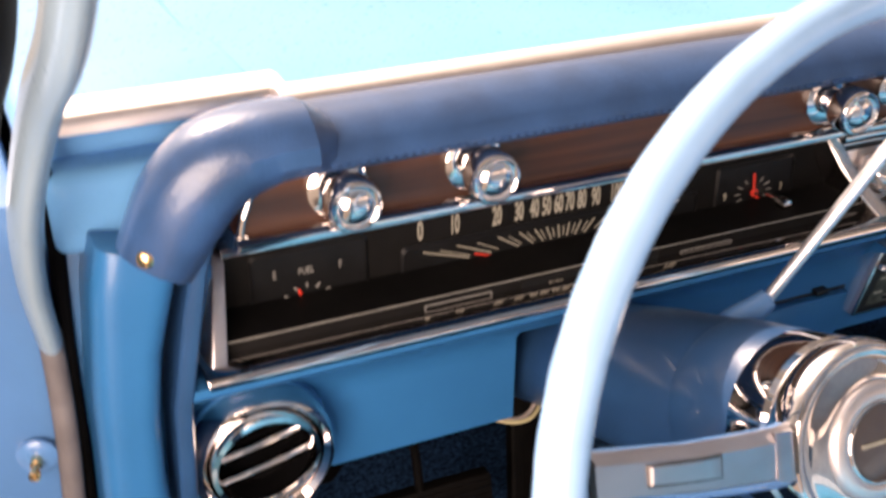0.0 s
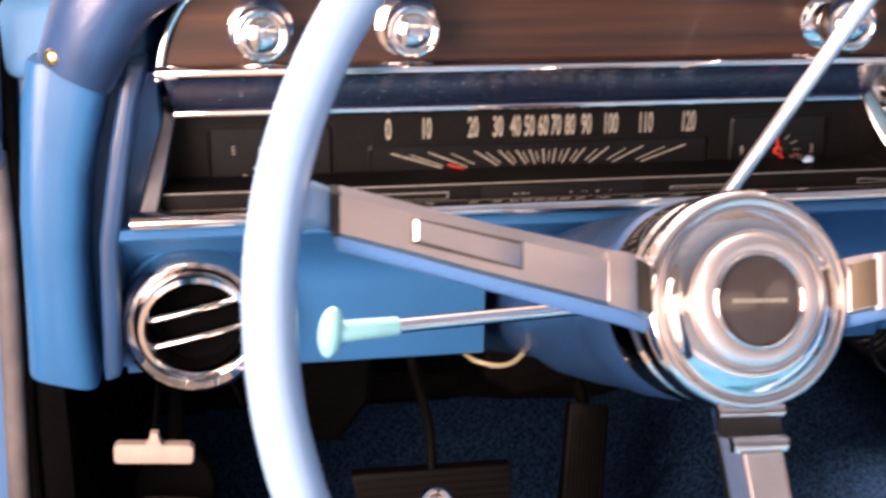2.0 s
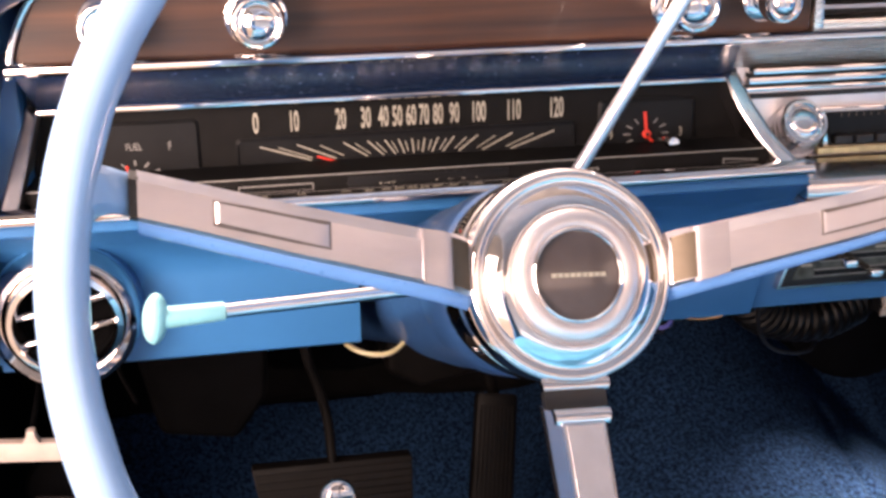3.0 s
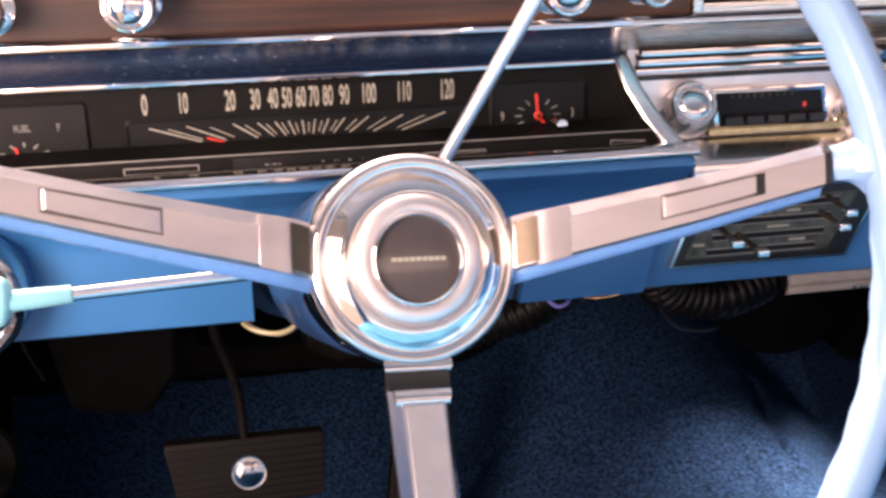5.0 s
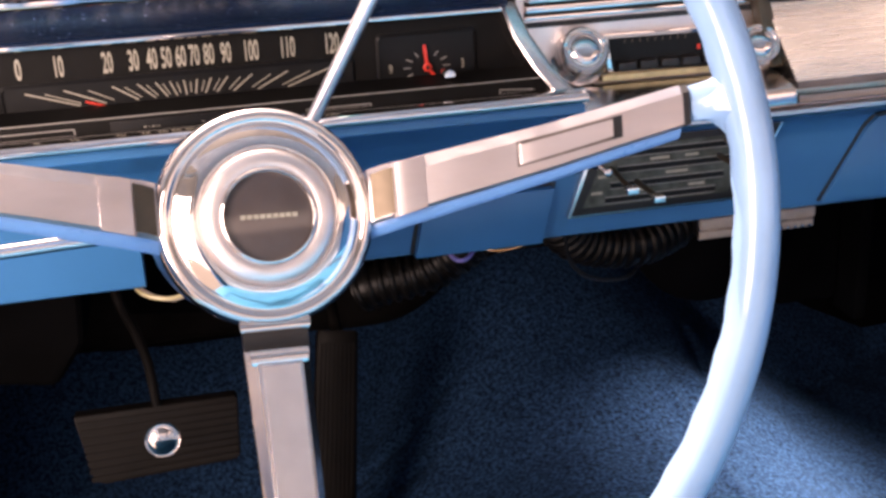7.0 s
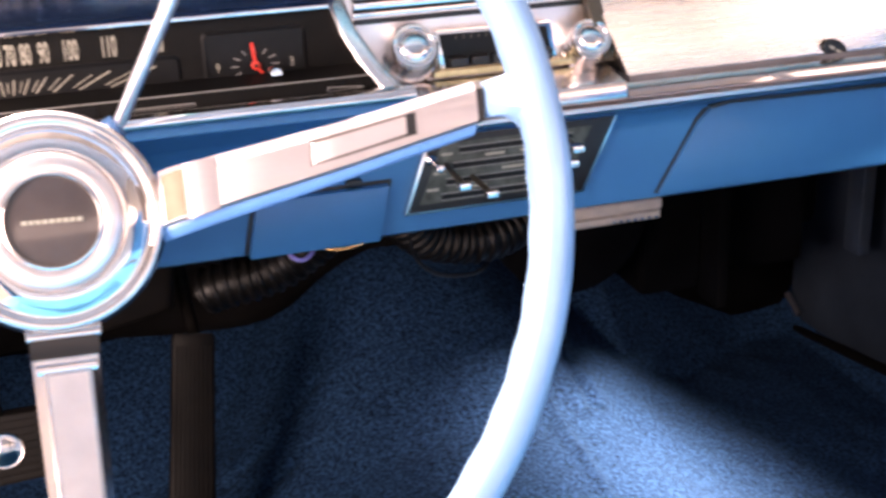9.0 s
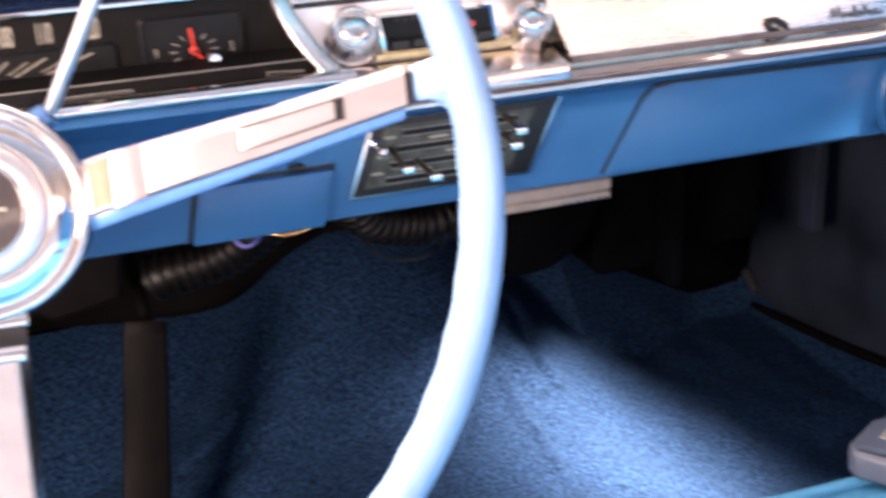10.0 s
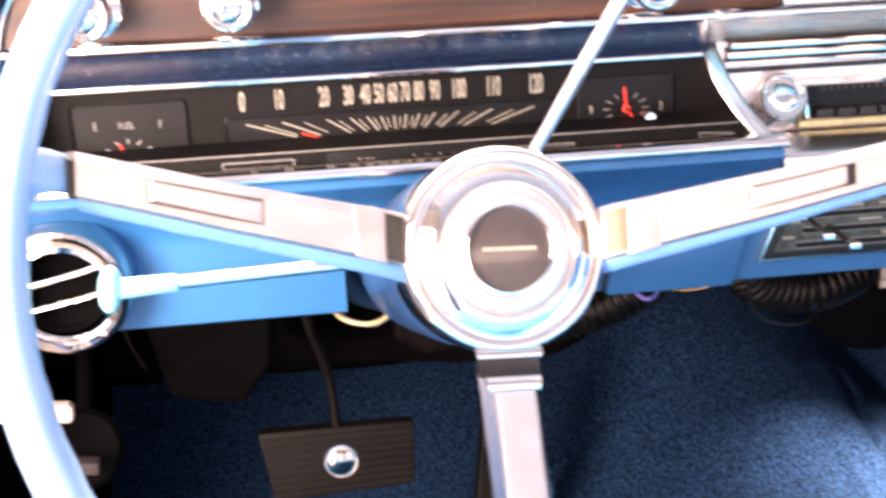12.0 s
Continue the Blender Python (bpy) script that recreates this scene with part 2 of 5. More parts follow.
def merge(*bms):
    out = bmesh.new()
    for b in bms:
        me = bpy.data.meshes.new("tmp")
        b.to_mesh(me)
        b.free()
        out.from_mesh(me)
        bpy.data.meshes.remove(me)
    return out


def lettering(text, size, m, squeeze=1.0, depth=0.0003, bold=0.0):
    """A word in the built-in font as a bmesh, its middle at m, facing m's z."""
    cu = bpy.data.curves.new("word", "FONT")
    cu.body, cu.size, cu.extrude, cu.align_x, cu.align_y = text, size, depth, "CENTER", "CENTER"
    cu.resolution_u = 3
    cu.offset = bold
    ob = bpy.data.objects.new("word", cu)
    me = bpy.data.meshes.new_from_object(ob)
    bm = bmesh.new()
    bm.from_mesh(me)
    bmesh.ops.transform(bm, matrix=m @ Matrix.Diagonal((squeeze, 1, 1, 1)), verts=bm.verts)
    bpy.data.objects.remove(ob)
    bpy.data.meshes.remove(me)
    bpy.data.curves.remove(cu)
    return bm


def facing(x, y, z, roll=0):
    """A frame on a surface that faces the driver, its y up."""
    return Matrix.Translation((x, y, z)) @ Matrix.Rotation(radians(90), 4, "X") @ Matrix.Rotation(radians(roll), 4, "Z")


def bar(p, q, w, mat_y=0.0, thick=0.0004):
    """A thin printed line between two (x, z) points on the plane y."""
    a, b = Vector((p[0], p[1])), Vector((q[0], q[1]))
    d = (b - a).normalized()
    s = Vector((-d.y, d.x)) * w / 2
    return prism([tuple(a + s), tuple(a - s), tuple(b - s), tuple(b + s)], mat_y - thick, mat_y)


# ---- the setting ----
CREASES = [((0.125, 0.31), (0.18, 0.33), 0.007), ((0.18, 0.33), (0.235, 0.355), 0.005), ((0.520, 0.392), (0.508, 0.291), 0.0055), ((0.508, 0.291), (0.510, 0.251), 0.0065), ((0.457, 0.304), (0.453, 0.08), -0.0045), ((0.510, 0.251), (0.481, 0.237), 0.0045), ((0.15, 0.26), (0.21, 0.28), 0.004)]


def crease(x, y):
    """Folds pressed into the carpet."""
    z = 0.0
    for (ax, ay), (bx, by), deep in CREASES:
        t = ((x - ax) * (bx - ax) + (y - ay) * (by - ay)) / ((bx - ax) ** 2 + (by - ay) ** 2)
        t = min(1.0, max(0.0, t))
        d = math.hypot(x - ax - t * (bx - ax), y - ay - t * (by - ay)) + 0.004 * noise.noise(Vector((x * 40, y * 40, 8)))
        z -= deep * math.exp(-(d / 0.0055) ** 2) - 0.35 * deep * math.exp(-((d - 0.018) / 0.012) ** 2)
    return z


def floor_height(x, y):
    reach = min(1.0, max(0.0, (x - 0.62) / 0.20))
    toe = 0.06 + max(0.0, y - 0.36 - 0.11 * reach) * 0.95
    ridge = 0.147 + 0.05 * y + 0.9 * max(0.0, y - 0.20) ** 1.6
    d = abs(x - 0.37)
    k = 1 - min(1.0, max(0.0, (d - 0.025) / (0.33 if x < 0.37 else 0.33)))
    k = k * k * (3 - 2 * k)
    hump = 0.06 + (ridge - 0.06) * k
    z = max(toe, hump)
    z += 0.006 * noise.noise(Vector((x * 9, y * 9, 0))) + 0.003 * noise.noise(Vector((x * 25, y * 25, 3)))
    # the pile turns up against the far side
    return z + crease(x, y) + 1.6 * max(0.0, x - 0.893)


def build_floor():
    nx, ny = 300, 250
    x0, x1, y0, y1 = -0.34, 1.02, -1.5, 0.52
    xs, ys = np.linspace(x0, x1, nx), np.r_[np.linspace(y0, -0.4, 20), np.linspace(-0.39, y1, ny - 20)]
    vs = [(x, y, floor_height(x, y)) for y in ys for x in xs]
    fs = [(j * nx + i, j * nx + i + 1, (j + 1) * nx + i + 1, (j + 1) * nx + i) for j in range(ny - 1) for i in range(nx - 1)]
    me = bpy.data.meshes.new("floor")
    me.from_pydata(vs, [], fs)
    me.materials.append(CARPET)
    for p in me.polygons:
        p.use_smooth = True
    tagged(new("floor", me), "navy blue cut-pile carpet moulded over the transmission tunnel", "carpet", kind="structure")


build_floor()
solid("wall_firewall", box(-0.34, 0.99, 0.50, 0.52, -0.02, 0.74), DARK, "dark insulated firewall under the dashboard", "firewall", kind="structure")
# unseen wall added to bounce light and brighten the chrome
solid("wall_behind", box(-14, 9, -5.4, -5.0, -0.4, 3.0), WALLPALE, "unseen pale wall behind the car, added as a reflector", "wall", kind="structure")
solid("ground", box(-40, 40, -40, 40, -0.42, -0.40), GROUND, "dry tan ground outside the car", "ground", kind="structure")


def build_shell():
    """Roof, windscreen frame, pillars, far door and rear; the unseen ones are added so that light enters as in the car.
    """
    roof = [(-0.36, 1.085), (-0.5, 1.13), (-0.9, 1.16), (-1.6, 1.13), (-1.6, 1.15), (-0.9, 1.18), (-0.5, 1.15), (-0.345, 1.10)]
    solid("ceiling", prism(roof, -0.36, 1.03, "x"), HEADLINER, "unseen headliner under the steel roof, paled to brighten reflections", "roof", kind="structure")
    # far side: kick panel, door and its sill
    solid("wall_kick", prism([(0.145, 0.120), (0.284, 0.0925), (0.476, 0.064), (0.492, 0.083), (0.498, 0.112), (0.498, 0.62), (0.14, 0.62), (0.165, 0.26), (0.148, 0.15)], 0.905, 0.933, "x", 0.008), KICK,
          "black moulded kick panel beside the footwell", "kick panel", kind="structure")
    solid("trim_kick", tube(smooth_path([(0.901, 0.472, 0.066), (0.901, 0.284, 0.0925), (0.901, 0.160, 0.117), (0.901, 0.146, 0.130), (0.901, 0.154, 0.17), (0.901, 0.165, 0.25), (0.901, 0.15, 0.5)], 6), 0.006), RUBBER,
          "black rubber edge round the kick panel", "trim", kind="structure")
    solid("trim_sill", tube([(0.899, 0.494, 0.108), (0.899, 0.464, 0.089)], 0.0045, 10), BRUSHED, "small worn metal clip on the kick panel", "trim", kind="structure")
    solid("wall_far_side", box(0.937, 0.98, 0.09, 0.52, -0.05, 0.72, 0.01), PAINT, "blue painted far hinge pillar", "door jamb", kind="structure")
    solid("trim_far_sill", box(0.937, 1.01, -1.58, 0.088, -0.05, 0.080, 0.008), CARPET, "navy carpeted far door sill", "door sill", kind="structure")
    # added so that its top edge bounds the bright carpet patch
    solid("door_passenger", box(0.937, 0.98, -0.258, 0.088, 0.088, 0.72, 0.01), SHADEDBLUE, "dark blue passenger door, added to shade the far floor", "door", kind="structure")
    # unseen panel, drawn forward to cut light from the far side
    solid("wall_far_rear", box(0.937, 0.98, -1.58, -0.26, 0.087, 0.72, 0.01), PAINT, "unseen blue far side panel beside the seat, blocks light", "side panel", kind="structure")
    solid("wall_rear", box(-0.36, 1.03, -1.62, -1.58, 0.0, 0.80), SEAT, "blue vinyl rear seat back", "seat back", kind="structure")
    solid("wall_kick_near", box(-0.330, -0.308, -0.022, 0.50, 0.05, 0.47, 0.004), DARK, "black kick panel under the dashboard end", "kick panel", kind="structure")
    # unseen panel that stops sun leaking into the footwell
    solid("wall_near_side", box(-0.345, -0.3235, 0.205, 0.50, 0.0, 0.698, 0.003), DARK, "unseen dark inner side of the front fender, blocks sun", "side panel", kind="structure")
    # door out of view, added to keep low light from the footwell
    solid("door_driver", prism([(-0.44, -0.06), (-1.02, -0.90), (-0.99, -0.92), (-0.41, -0.08)], 0.02, 0.70, "z", 0.01), PAINT, "unseen blue driver's door standing open, cuts low light", "door", kind="structure")
    # unseen panel added against light from behind the door
    solid("wall_near_rear", box(-0.38, -0.34, -1.58, -1.02, 0.0, 0.80, 0.01), PAINT, "unseen blue rear side panel, blocks light behind the driver's door", "side panel", kind="structure")
    solid("trim_door_sill", box(-0.40, -0.300, -1.55, -0.056, -0.05, 0.115, 0.01), BODYBLUE, "blue painted door sill", "door sill", kind="structure")
    # rear pillars out of view, added to split reflections in the hub chrome
    solid("pillar_far_rear", prism([(-1.06, 0.72), (-0.98, 0.72), (-1.02, 1.135), (-1.10, 1.135)], 0.94, 0.975, "x", 0.008), HEADLINER, "unseen pale grey far side window pillar, breaks up reflections", "pillar", kind="structure")
    solid("pillar_near_rear", prism([(-1.10, 0.80), (-1.02, 0.80), (-1.06, 1.135), (-1.14, 1.135)], -0.375, -0.345, "x", 0.008), HEADLINER, "unseen pale grey near side window pillar, breaks up reflections", "pillar", kind="structure")
    for side, xa, xb in (("near", -0.36, -0.20), ("far", 0.86, 1.02)):
        solid("pillar_back_" + side, prism([(xa, 0.80), (xb, 0.80), (xb, 1.14), (xa, 1.14)], -1.62, -1.585, "y", 0.01), HEADLINER, "unseen pale grey corner pillar by the rear window, breaks up reflections", "pillar", kind="structure")
    # pillars
    near = smooth_path([(-0.3335, -0.030, 0.608), (-0.3380, -0.050, 0.655), (-0.3370, -0.090, 0.712), (-0.3300, -0.165, 0.783), (-0.3260, -0.27, 0.850), (-0.328, -0.42, 0.98), (-0.335, -0.52, 1.10)], 8)
    solid("pillar_near", tube(near, 0.0088, 18, radii=list(np.interp(range(len(near)), [0, 6, 14, len(near)], [0.0066, 0.0074, 0.0082, 0.0072])), up=(0, 1, 0), flat=1.8), PILLAR, "pale grey painted windscreen pillar at the open door", "pillar", kind="structure")
    solid("pillar_seal", tube([p + Vector((-0.022, 0.004, 0)) for p in near[16:]], 0.009, 12, up=(0, 1, 0)), RUBBER, "dark rubber seal along the windscreen pillar", "seal", kind="structure")
    far = smooth_path([(0.945, -0.05, 0.70), (0.955, -0.2, 0.85), (0.955, -0.42, 1.08)], 8)
    solid("pillar_far", tube(far, 0.02, 12), PILLAR, "pale grey windscreen pillar on the passenger side", "pillar", kind="structure")


build_shell()


def build_jamb():
    t = thing("hinge_pillar", (-0.36, -0.03, 0.0), "light blue painted door hinge pillar with rubber seal", "door jamb", kind="structure")
    face = [(-0.372, 0.0), (-0.336, 0.0), (-0.334, 0.45), (-0.331, 0.58), (-0.331, 0.655), (-0.336, 0.685), (-0.45, 0.69), (-0.50, 0.67), (-0.47, 0.62), (-0.42, 0.56), (-0.384, 0.50), (-0.376, 0.42)]
    part("pillar_face", prism(face, -0.024, 0.20, "y", 0.004), PILLARBLUE, t)
    seal = smooth_path([(-0.346, -0.029, 0.0), (-0.345, -0.029, 0.30), (-0.3405, -0.029, 0.40), (-0.3335, -0.029, 0.53), (-0.3325, -0.029, 0.58), (-0.3330, -0.029, 0.612)], 8)
    part("rubber_seal", tube(seal, 0.0066, 12, up=(0, 1, 0)), GREYRUBBER, t, "worn grey rubber door seal")
    back = smooth_path([(-0.3330, -0.024, 0.0), (-0.3320, -0.024, 0.40), (-0.3265, -0.024, 0.50), (-0.3245, -0.024, 0.60), (-0.3215, -0.022, 0.67), (-0.323, -0.02, 0.73)], 8)
    part("dark_gasket", tube(back, 0.0045, 10, up=(0, 1, 0)), DARK, t, "black gasket in the pillar gap")
    m = frame_at((-0.3500, -0.0245, 0.533), (-0.25, -1, -0.15))
    sw = part("switch_boss", lathe([(0.012, 0), (0.0118, 0.002), (0.009, 0.004), (0, 0.0042)], m, 24), JAMB, t)
    part("plunger", lathe([(0.0035, 0.003), (0.0035, 0.009), (0.0022, 0.0095), (0.0022, 0.015), (0.0034, 0.0155), (0.0034, 0.018), (0, 0.019)], m, 16), BRASS, sw, "brass door light switch plunger")
    return t


build_jamb()

# hood, cowl and the windscreen
def build_front():
    t = thing("car_hood", (0.3, 1.0, 0.6), "light blue glossy hood in front of the windscreen", "car hood")
    bm = bmesh.new()
    nx, ny = 24, 20
    rows = []
    for j in range(ny):
        y = 0.46 + 1.25 * j / (ny - 1)
        rows.append([])
        for i in range(nx):
            x = -0.42 + 1.50 * i / (nx - 1)
            c = abs(x - 0.33) / 0.75
            z = 0.735 - 0.10 * (y - 0.46) - 0.05 * c ** 3 + 0.018 * math.exp(-((abs(x - 0.33) - 0.38) / 0.06) ** 2)
            rows[-1].append(bm.verts.new((x, y, z)))
    for j in range(ny - 1):
        for i in range(nx - 1):
            bm.faces.new((rows[j][i], rows[j][i + 1], rows[j + 1][i + 1], rows[j + 1][i]))
    bmesh.ops.solidify(bm, geom=bm.faces[:], thickness=0.01)
    part("hood_panel", bm, BODYBLUE, t)
    part("cowl_grille", box(-0.36, 1.02, 0.30, 0.455, 0.70, 0.728, 0.004), BODYBLUE, t)
    for sx, sl in ((-0.10, 0.42), (0.45, 0.42)):
        part("wiper_arm", tube(smooth_path([(sx, 0.40, 0.735), (sx + 0.15, 0.36, 0.755), (sx + sl, 0.30, 0.79)], 6), 0.005, 8), CHROME, t, "bright metal wiper arm")


build_front()
solid("wall_front_body", box(-0.40, 1.06, 0.53, 1.68, -0.22, 0.585, 0.05, 4), BODYBLUE, "light blue front body of the car under the hood", "car body", kind="structure")


# ---- dashboard ----
def low_y(z):
    """Front of the lower dashboard at a height."""
    return float(np.interp(z, [0.46, 0.53, 0.545, 0.555, 0.563], [-0.018, -0.020, -0.030, -0.044, -0.055]))


DASH = thing("dashboard", (0.25, 0.1, 0.46), "blue metal dashboard with navy padded top and walnut strip", "dashboard")


def build_dash():
    d = DASH
    pad = [(-0.040, 0.715), (-0.040, 0.7225), (-0.046, 0.7270), (-0.054, 0.7290), (-0.063, 0.7292), (-0.078, 0.7255), (-0.091, 0.7175), (-0.0965, 0.709), (-0.092, 0.7035), (-0.080, 0.702), (-0.04, 0.704), (-0.03, 0.715)]
    part("padded_top", prism(pad, -0.205, 0.93, "x"), PAD, d, "navy grained vinyl padding", angle=50)
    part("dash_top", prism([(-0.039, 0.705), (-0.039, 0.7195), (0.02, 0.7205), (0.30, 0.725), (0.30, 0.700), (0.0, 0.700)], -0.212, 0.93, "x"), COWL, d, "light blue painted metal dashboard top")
    # bright metal lips added where sun whitens the painted edge
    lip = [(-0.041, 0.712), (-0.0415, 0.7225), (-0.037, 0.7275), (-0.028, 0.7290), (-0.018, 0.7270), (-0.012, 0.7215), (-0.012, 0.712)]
    part("sunlit_edge", prism(lip, -0.199, 0.93, "x"), PALESATIN, d, "bright band behind the pad, for its sunlit edge", angle=60)
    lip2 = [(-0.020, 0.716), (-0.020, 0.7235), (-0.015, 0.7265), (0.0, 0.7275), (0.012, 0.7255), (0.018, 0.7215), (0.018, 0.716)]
    part("sunlit_edge", prism(lip2, -0.326, -0.190, "x"), PALESATIN, d, "bright band along the cowl, for its sunlit edge", angle=60)
    st = bmesh.new()
    for i in range(230):
        x = -0.205 + i * 0.005
        c = Vector((x, -0.0955, 0.7075))
        bmesh.ops.create_cube(st, size=1, matrix=Matrix.Translation(c) @ Matrix.Diagonal((0.003, 0.0012, 0.0012, 1)))
    tagged(part("stitching", st, PAD, d, "stitched seam along the pad", smooth=False), kind="stuff")
    # brow end that turns the pad down to the door side
    outer = [(-0.203, 0.7410), (-0.230, 0.7405), (-0.254, 0.736), (-0.271, 0.725), (-0.283, 0.709), (-0.291, 0.690), (-0.2975, 0.672)]
    inner = [(-0.200, 0.703), (-0.214, 0.702), (-0.227, 0.697), (-0.238, 0.688), (-0.247, 0.675), (-0.254, 0.663), (-0.261, 0.651)]
    bm = bmesh.new()
    rings = []
    n = 25
    op = smooth_path([(x, 0, z) for x, z in outer], 4)
    ip = smooth_path([(x, 0, z) for x, z in inner], 4)
    # blunt slanting facet towards the pad
    facet = [(-0.187, 0.7285), (-0.189, 0.7035)]
    op = [Vector((facet[0][0], 0, facet[0][1]))] + op
    ip = [Vector((facet[1][0], 0, facet[1][1]))] + ip
    n += 1
    for q, (o, i) in enumerate(zip(op, ip)):
        back = -0.02 - 0.12 * q / (n - 1)
        sec = []
        for u, y in ((0.45, max(back, -0.045)), (0.22, -0.052), (0.06, -0.064), (0.0, -0.076), (0.04, -0.087), (0.18, -0.095), (0.42, -0.1005), (0.68, -0.0995), (0.88, -0.093), (0.98, -0.083), (1.0, -0.07), (0.98, -0.06), (0.80, max(back, -0.045))):
            p = o.lerp(i, u)
            if q == 0:
                y = max(y, -0.094)
            else:
                y = y - 0.008 if y < -0.06 else y
                y += 0.016 * (q / (n - 1)) ** 2 if y < -0.045 else 0
            sec.append(bm.verts.new((p.x, y, p.z)))
        rings.append(sec)
    for a, b in zip(rings, rings[1:]):
        for k in range(len(a)):
            j = (k + 1) % len(a)
            bm.faces.new((a[k], a[j], b[j], b[k]))
    bm.faces.new(rings[0])
    bm.faces.new(rings[-1][::-1])
    brow = part("brow_end", bm, PAD, d, "navy moulded end of the padded brow", angle=32)
    m = frame_at((-0.2865, -0.0885, 0.6735), (-0.45, -1, 0.1))
    part("screw", lathe([(0.0048, 0), (0.0045, 0.0018), (0.003, 0.003), (0, 0.0033)], m, 18), BRASS, brow, "brass trim screw")
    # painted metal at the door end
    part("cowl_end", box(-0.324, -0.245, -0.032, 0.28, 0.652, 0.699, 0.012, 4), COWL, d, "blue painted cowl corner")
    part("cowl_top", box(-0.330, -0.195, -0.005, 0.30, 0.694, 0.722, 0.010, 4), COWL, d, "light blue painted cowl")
    part("end_shadow", box(-0.321, -0.24, -0.02, 0.26, 0.47, 0.655, 0.004), PAINT, d)
    end = [(-0.322, 0.484), (-0.283, 0.473), (-0.2855, 0.52), (-0.284, 0.56), (-0.279, 0.60), (-0.268, 0.640), (-0.262, 0.66), (-0.306, 0.668), (-0.312, 0.64), (-0.318, 0.58)]
    bm = prism(end, -0.064, -0.014, "y")
    long_edges = [e for e in bm.edges if max(v.co.y for v in e.verts) < -0.06 and abs(e.verts[0].co.z - e.verts[1].co.z) > 0.018]
    bmesh.ops.bevel(bm, geom=long_edges, offset=0.015, segments=6, profile=0.6, affect="EDGES", clamp_overlap=True)
    bevel(bm, 0.002, 2, 60)
    part("end_panel", bm, PAINT, d, "blue painted dashboard end")
    chan = [(-0.2800, 0.476), (-0.2695, 0.479), (-0.2655, 0.56), (-0.2500, 0.641), (-0.2420, 0.665), (-0.2545, 0.665), (-0.2655, 0.62), (-0.2765, 0.56)]
    part("end_channel", prism(chan, -0.056, -0.015, "y", 0.004, 3), SHADEDBLUE, d, "dark blue channel beside the dashboard end")
    # walnut strip with its bright frame
    wood = [(-0.2340, 0.661), (-0.2255, 0.684), (-0.2215, 0.695), (-0.214, 0.701), (-0.205, 0.704), (0.2345, 0.704), (0.2345, 0.661)]
    part("wood_strip", prism(wood, -0.066, -0.035, "y"), WOOD, d, "walnut-grain strip")
    edge = smooth_path([(-0.2360, -0.068, 0.657), (-0.2320, -0.068, 0.676), (-0.2245, -0.068, 0.692), (-0.217, -0.068, 0.701), (-0.205, -0.068, 0.705)], 6)
    part("wood_edge", tube(edge, 0.0022, 10), CHROME, d, "bright edging")
    strip = [(-0.064, 0.6570), (-0.071, 0.6575), (-0.0745, 0.6595), (-0.0745, 0.6625), (-0.071, 0.6650), (-0.064, 0.6655)]
    part("chrome_strip", prism(strip, -0.237, 0.93, "x", 0.0008), CHROME, d, "long chrome strip under the wood")
    band = [(-0.068, 0.6575), (-0.008, 0.6300), (0.02, 0.6300), (0.02, 0.6575)]
    def slanted(bm, at):
        for v in bm.verts:
            if abs(v.co.x - at) < 1e-5:
                v.co.x = at - 0.023 * min(1.0, max(0.0, (v.co.z - 0.6290) / 0.0285))
        return bm
    part("navy_band", slanted(prism(band, -0.2330, 0.2120, "x"), 0.2120), BAND, d, "glossy navy band above the gauges")
    part("upper_trim", slanted(prism([(-0.068, 0.6575), (-0.016, 0.6345), (0.01, 0.6345), (0.01, 0.6575)], 0.2128, 0.93, "x"), 0.2128), SATIN, d, "satin metal band above the radio")
    # instrument bezel
    top = [(0.01, 0.6238), (-0.008, 0.6240), (-0.0115, 0.6255), (-0.0115, 0.6280), (-0.008, 0.6300), (0.01, 0.6304)]
    part("bezel_top", prism(top, -0.2330, 0.212, "x", 0.0008), CHROME, d, "chrome bezel")
    left = [(-0.2385, 0.631), (-0.2320, 0.625), (-0.2440, 0.574), (-0.2540, 0.574)]
    def leaned(bm):
        for v in bm.verts:
            if v.co.y < -0.02:
                v.co.y += 0.040 * min(1.0, max(0.0, (v.co.z - 0.576) / 0.054))
        return bm
    part("bezel_left", leaned(prism(left, -0.052, 0.004, "y", 0.002, 3)), BRUSHED, d, "satin chrome bezel")
    right = [(0.2040, 0.6310), (0.2150, 0.6310), (0.2205, 0.612), (0.2310, 0.592), (0.2450, 0.575), (0.2300, 0.575), (0.2180, 0.592), (0.2090, 0.610)]
    part("bezel_right", leaned(prism(right, -0.052, 0.004, "y", 0.003, 3)), POLISHED, d, "satin chrome bezel that slants to the radio")
    lip = [(0.004, 0.5680), (-0.050, 0.5685), (-0.0575, 0.5690), (-0.0618, 0.5715), (-0.0625, 0.5745), (-0.0605, 0.5778), (-0.054, 0.5790), (0.004, 0.5730)]
    part("bezel_lip", prism(lip, -0.2575, 0.2485, "x", 0.001), CHROME, d, "bright lip under the gauges")
    part("bezel_shelf", prism([(-0.054, 0.5625), (-0.054, 0.5685), (0.01, 0.5680), (0.01, 0.5625)], -0.268, 0.2480, "x"), PAINT, d)
    # lower metal panels
    zs = [0.463, 0.466, 0.48, 0.50, 0.52, 0.53, 0.537, 0.545, 0.551, 0.556, 0.560, 0.563]
    face = [(low_y(z) + (0.006 if z < 0.464 else 0.0), z) for z in zs]
    prof = face + [(-0.050, 0.5645), (-0.03, 0.5645), (0.004, 0.535), (0.006, 0.47), (-0.004, 0.463)]
    part("lower_panel", prism(prof, -0.270, -0.044, "x", 0.0), PAINT, d, "blue painted lower panel", angle=50)
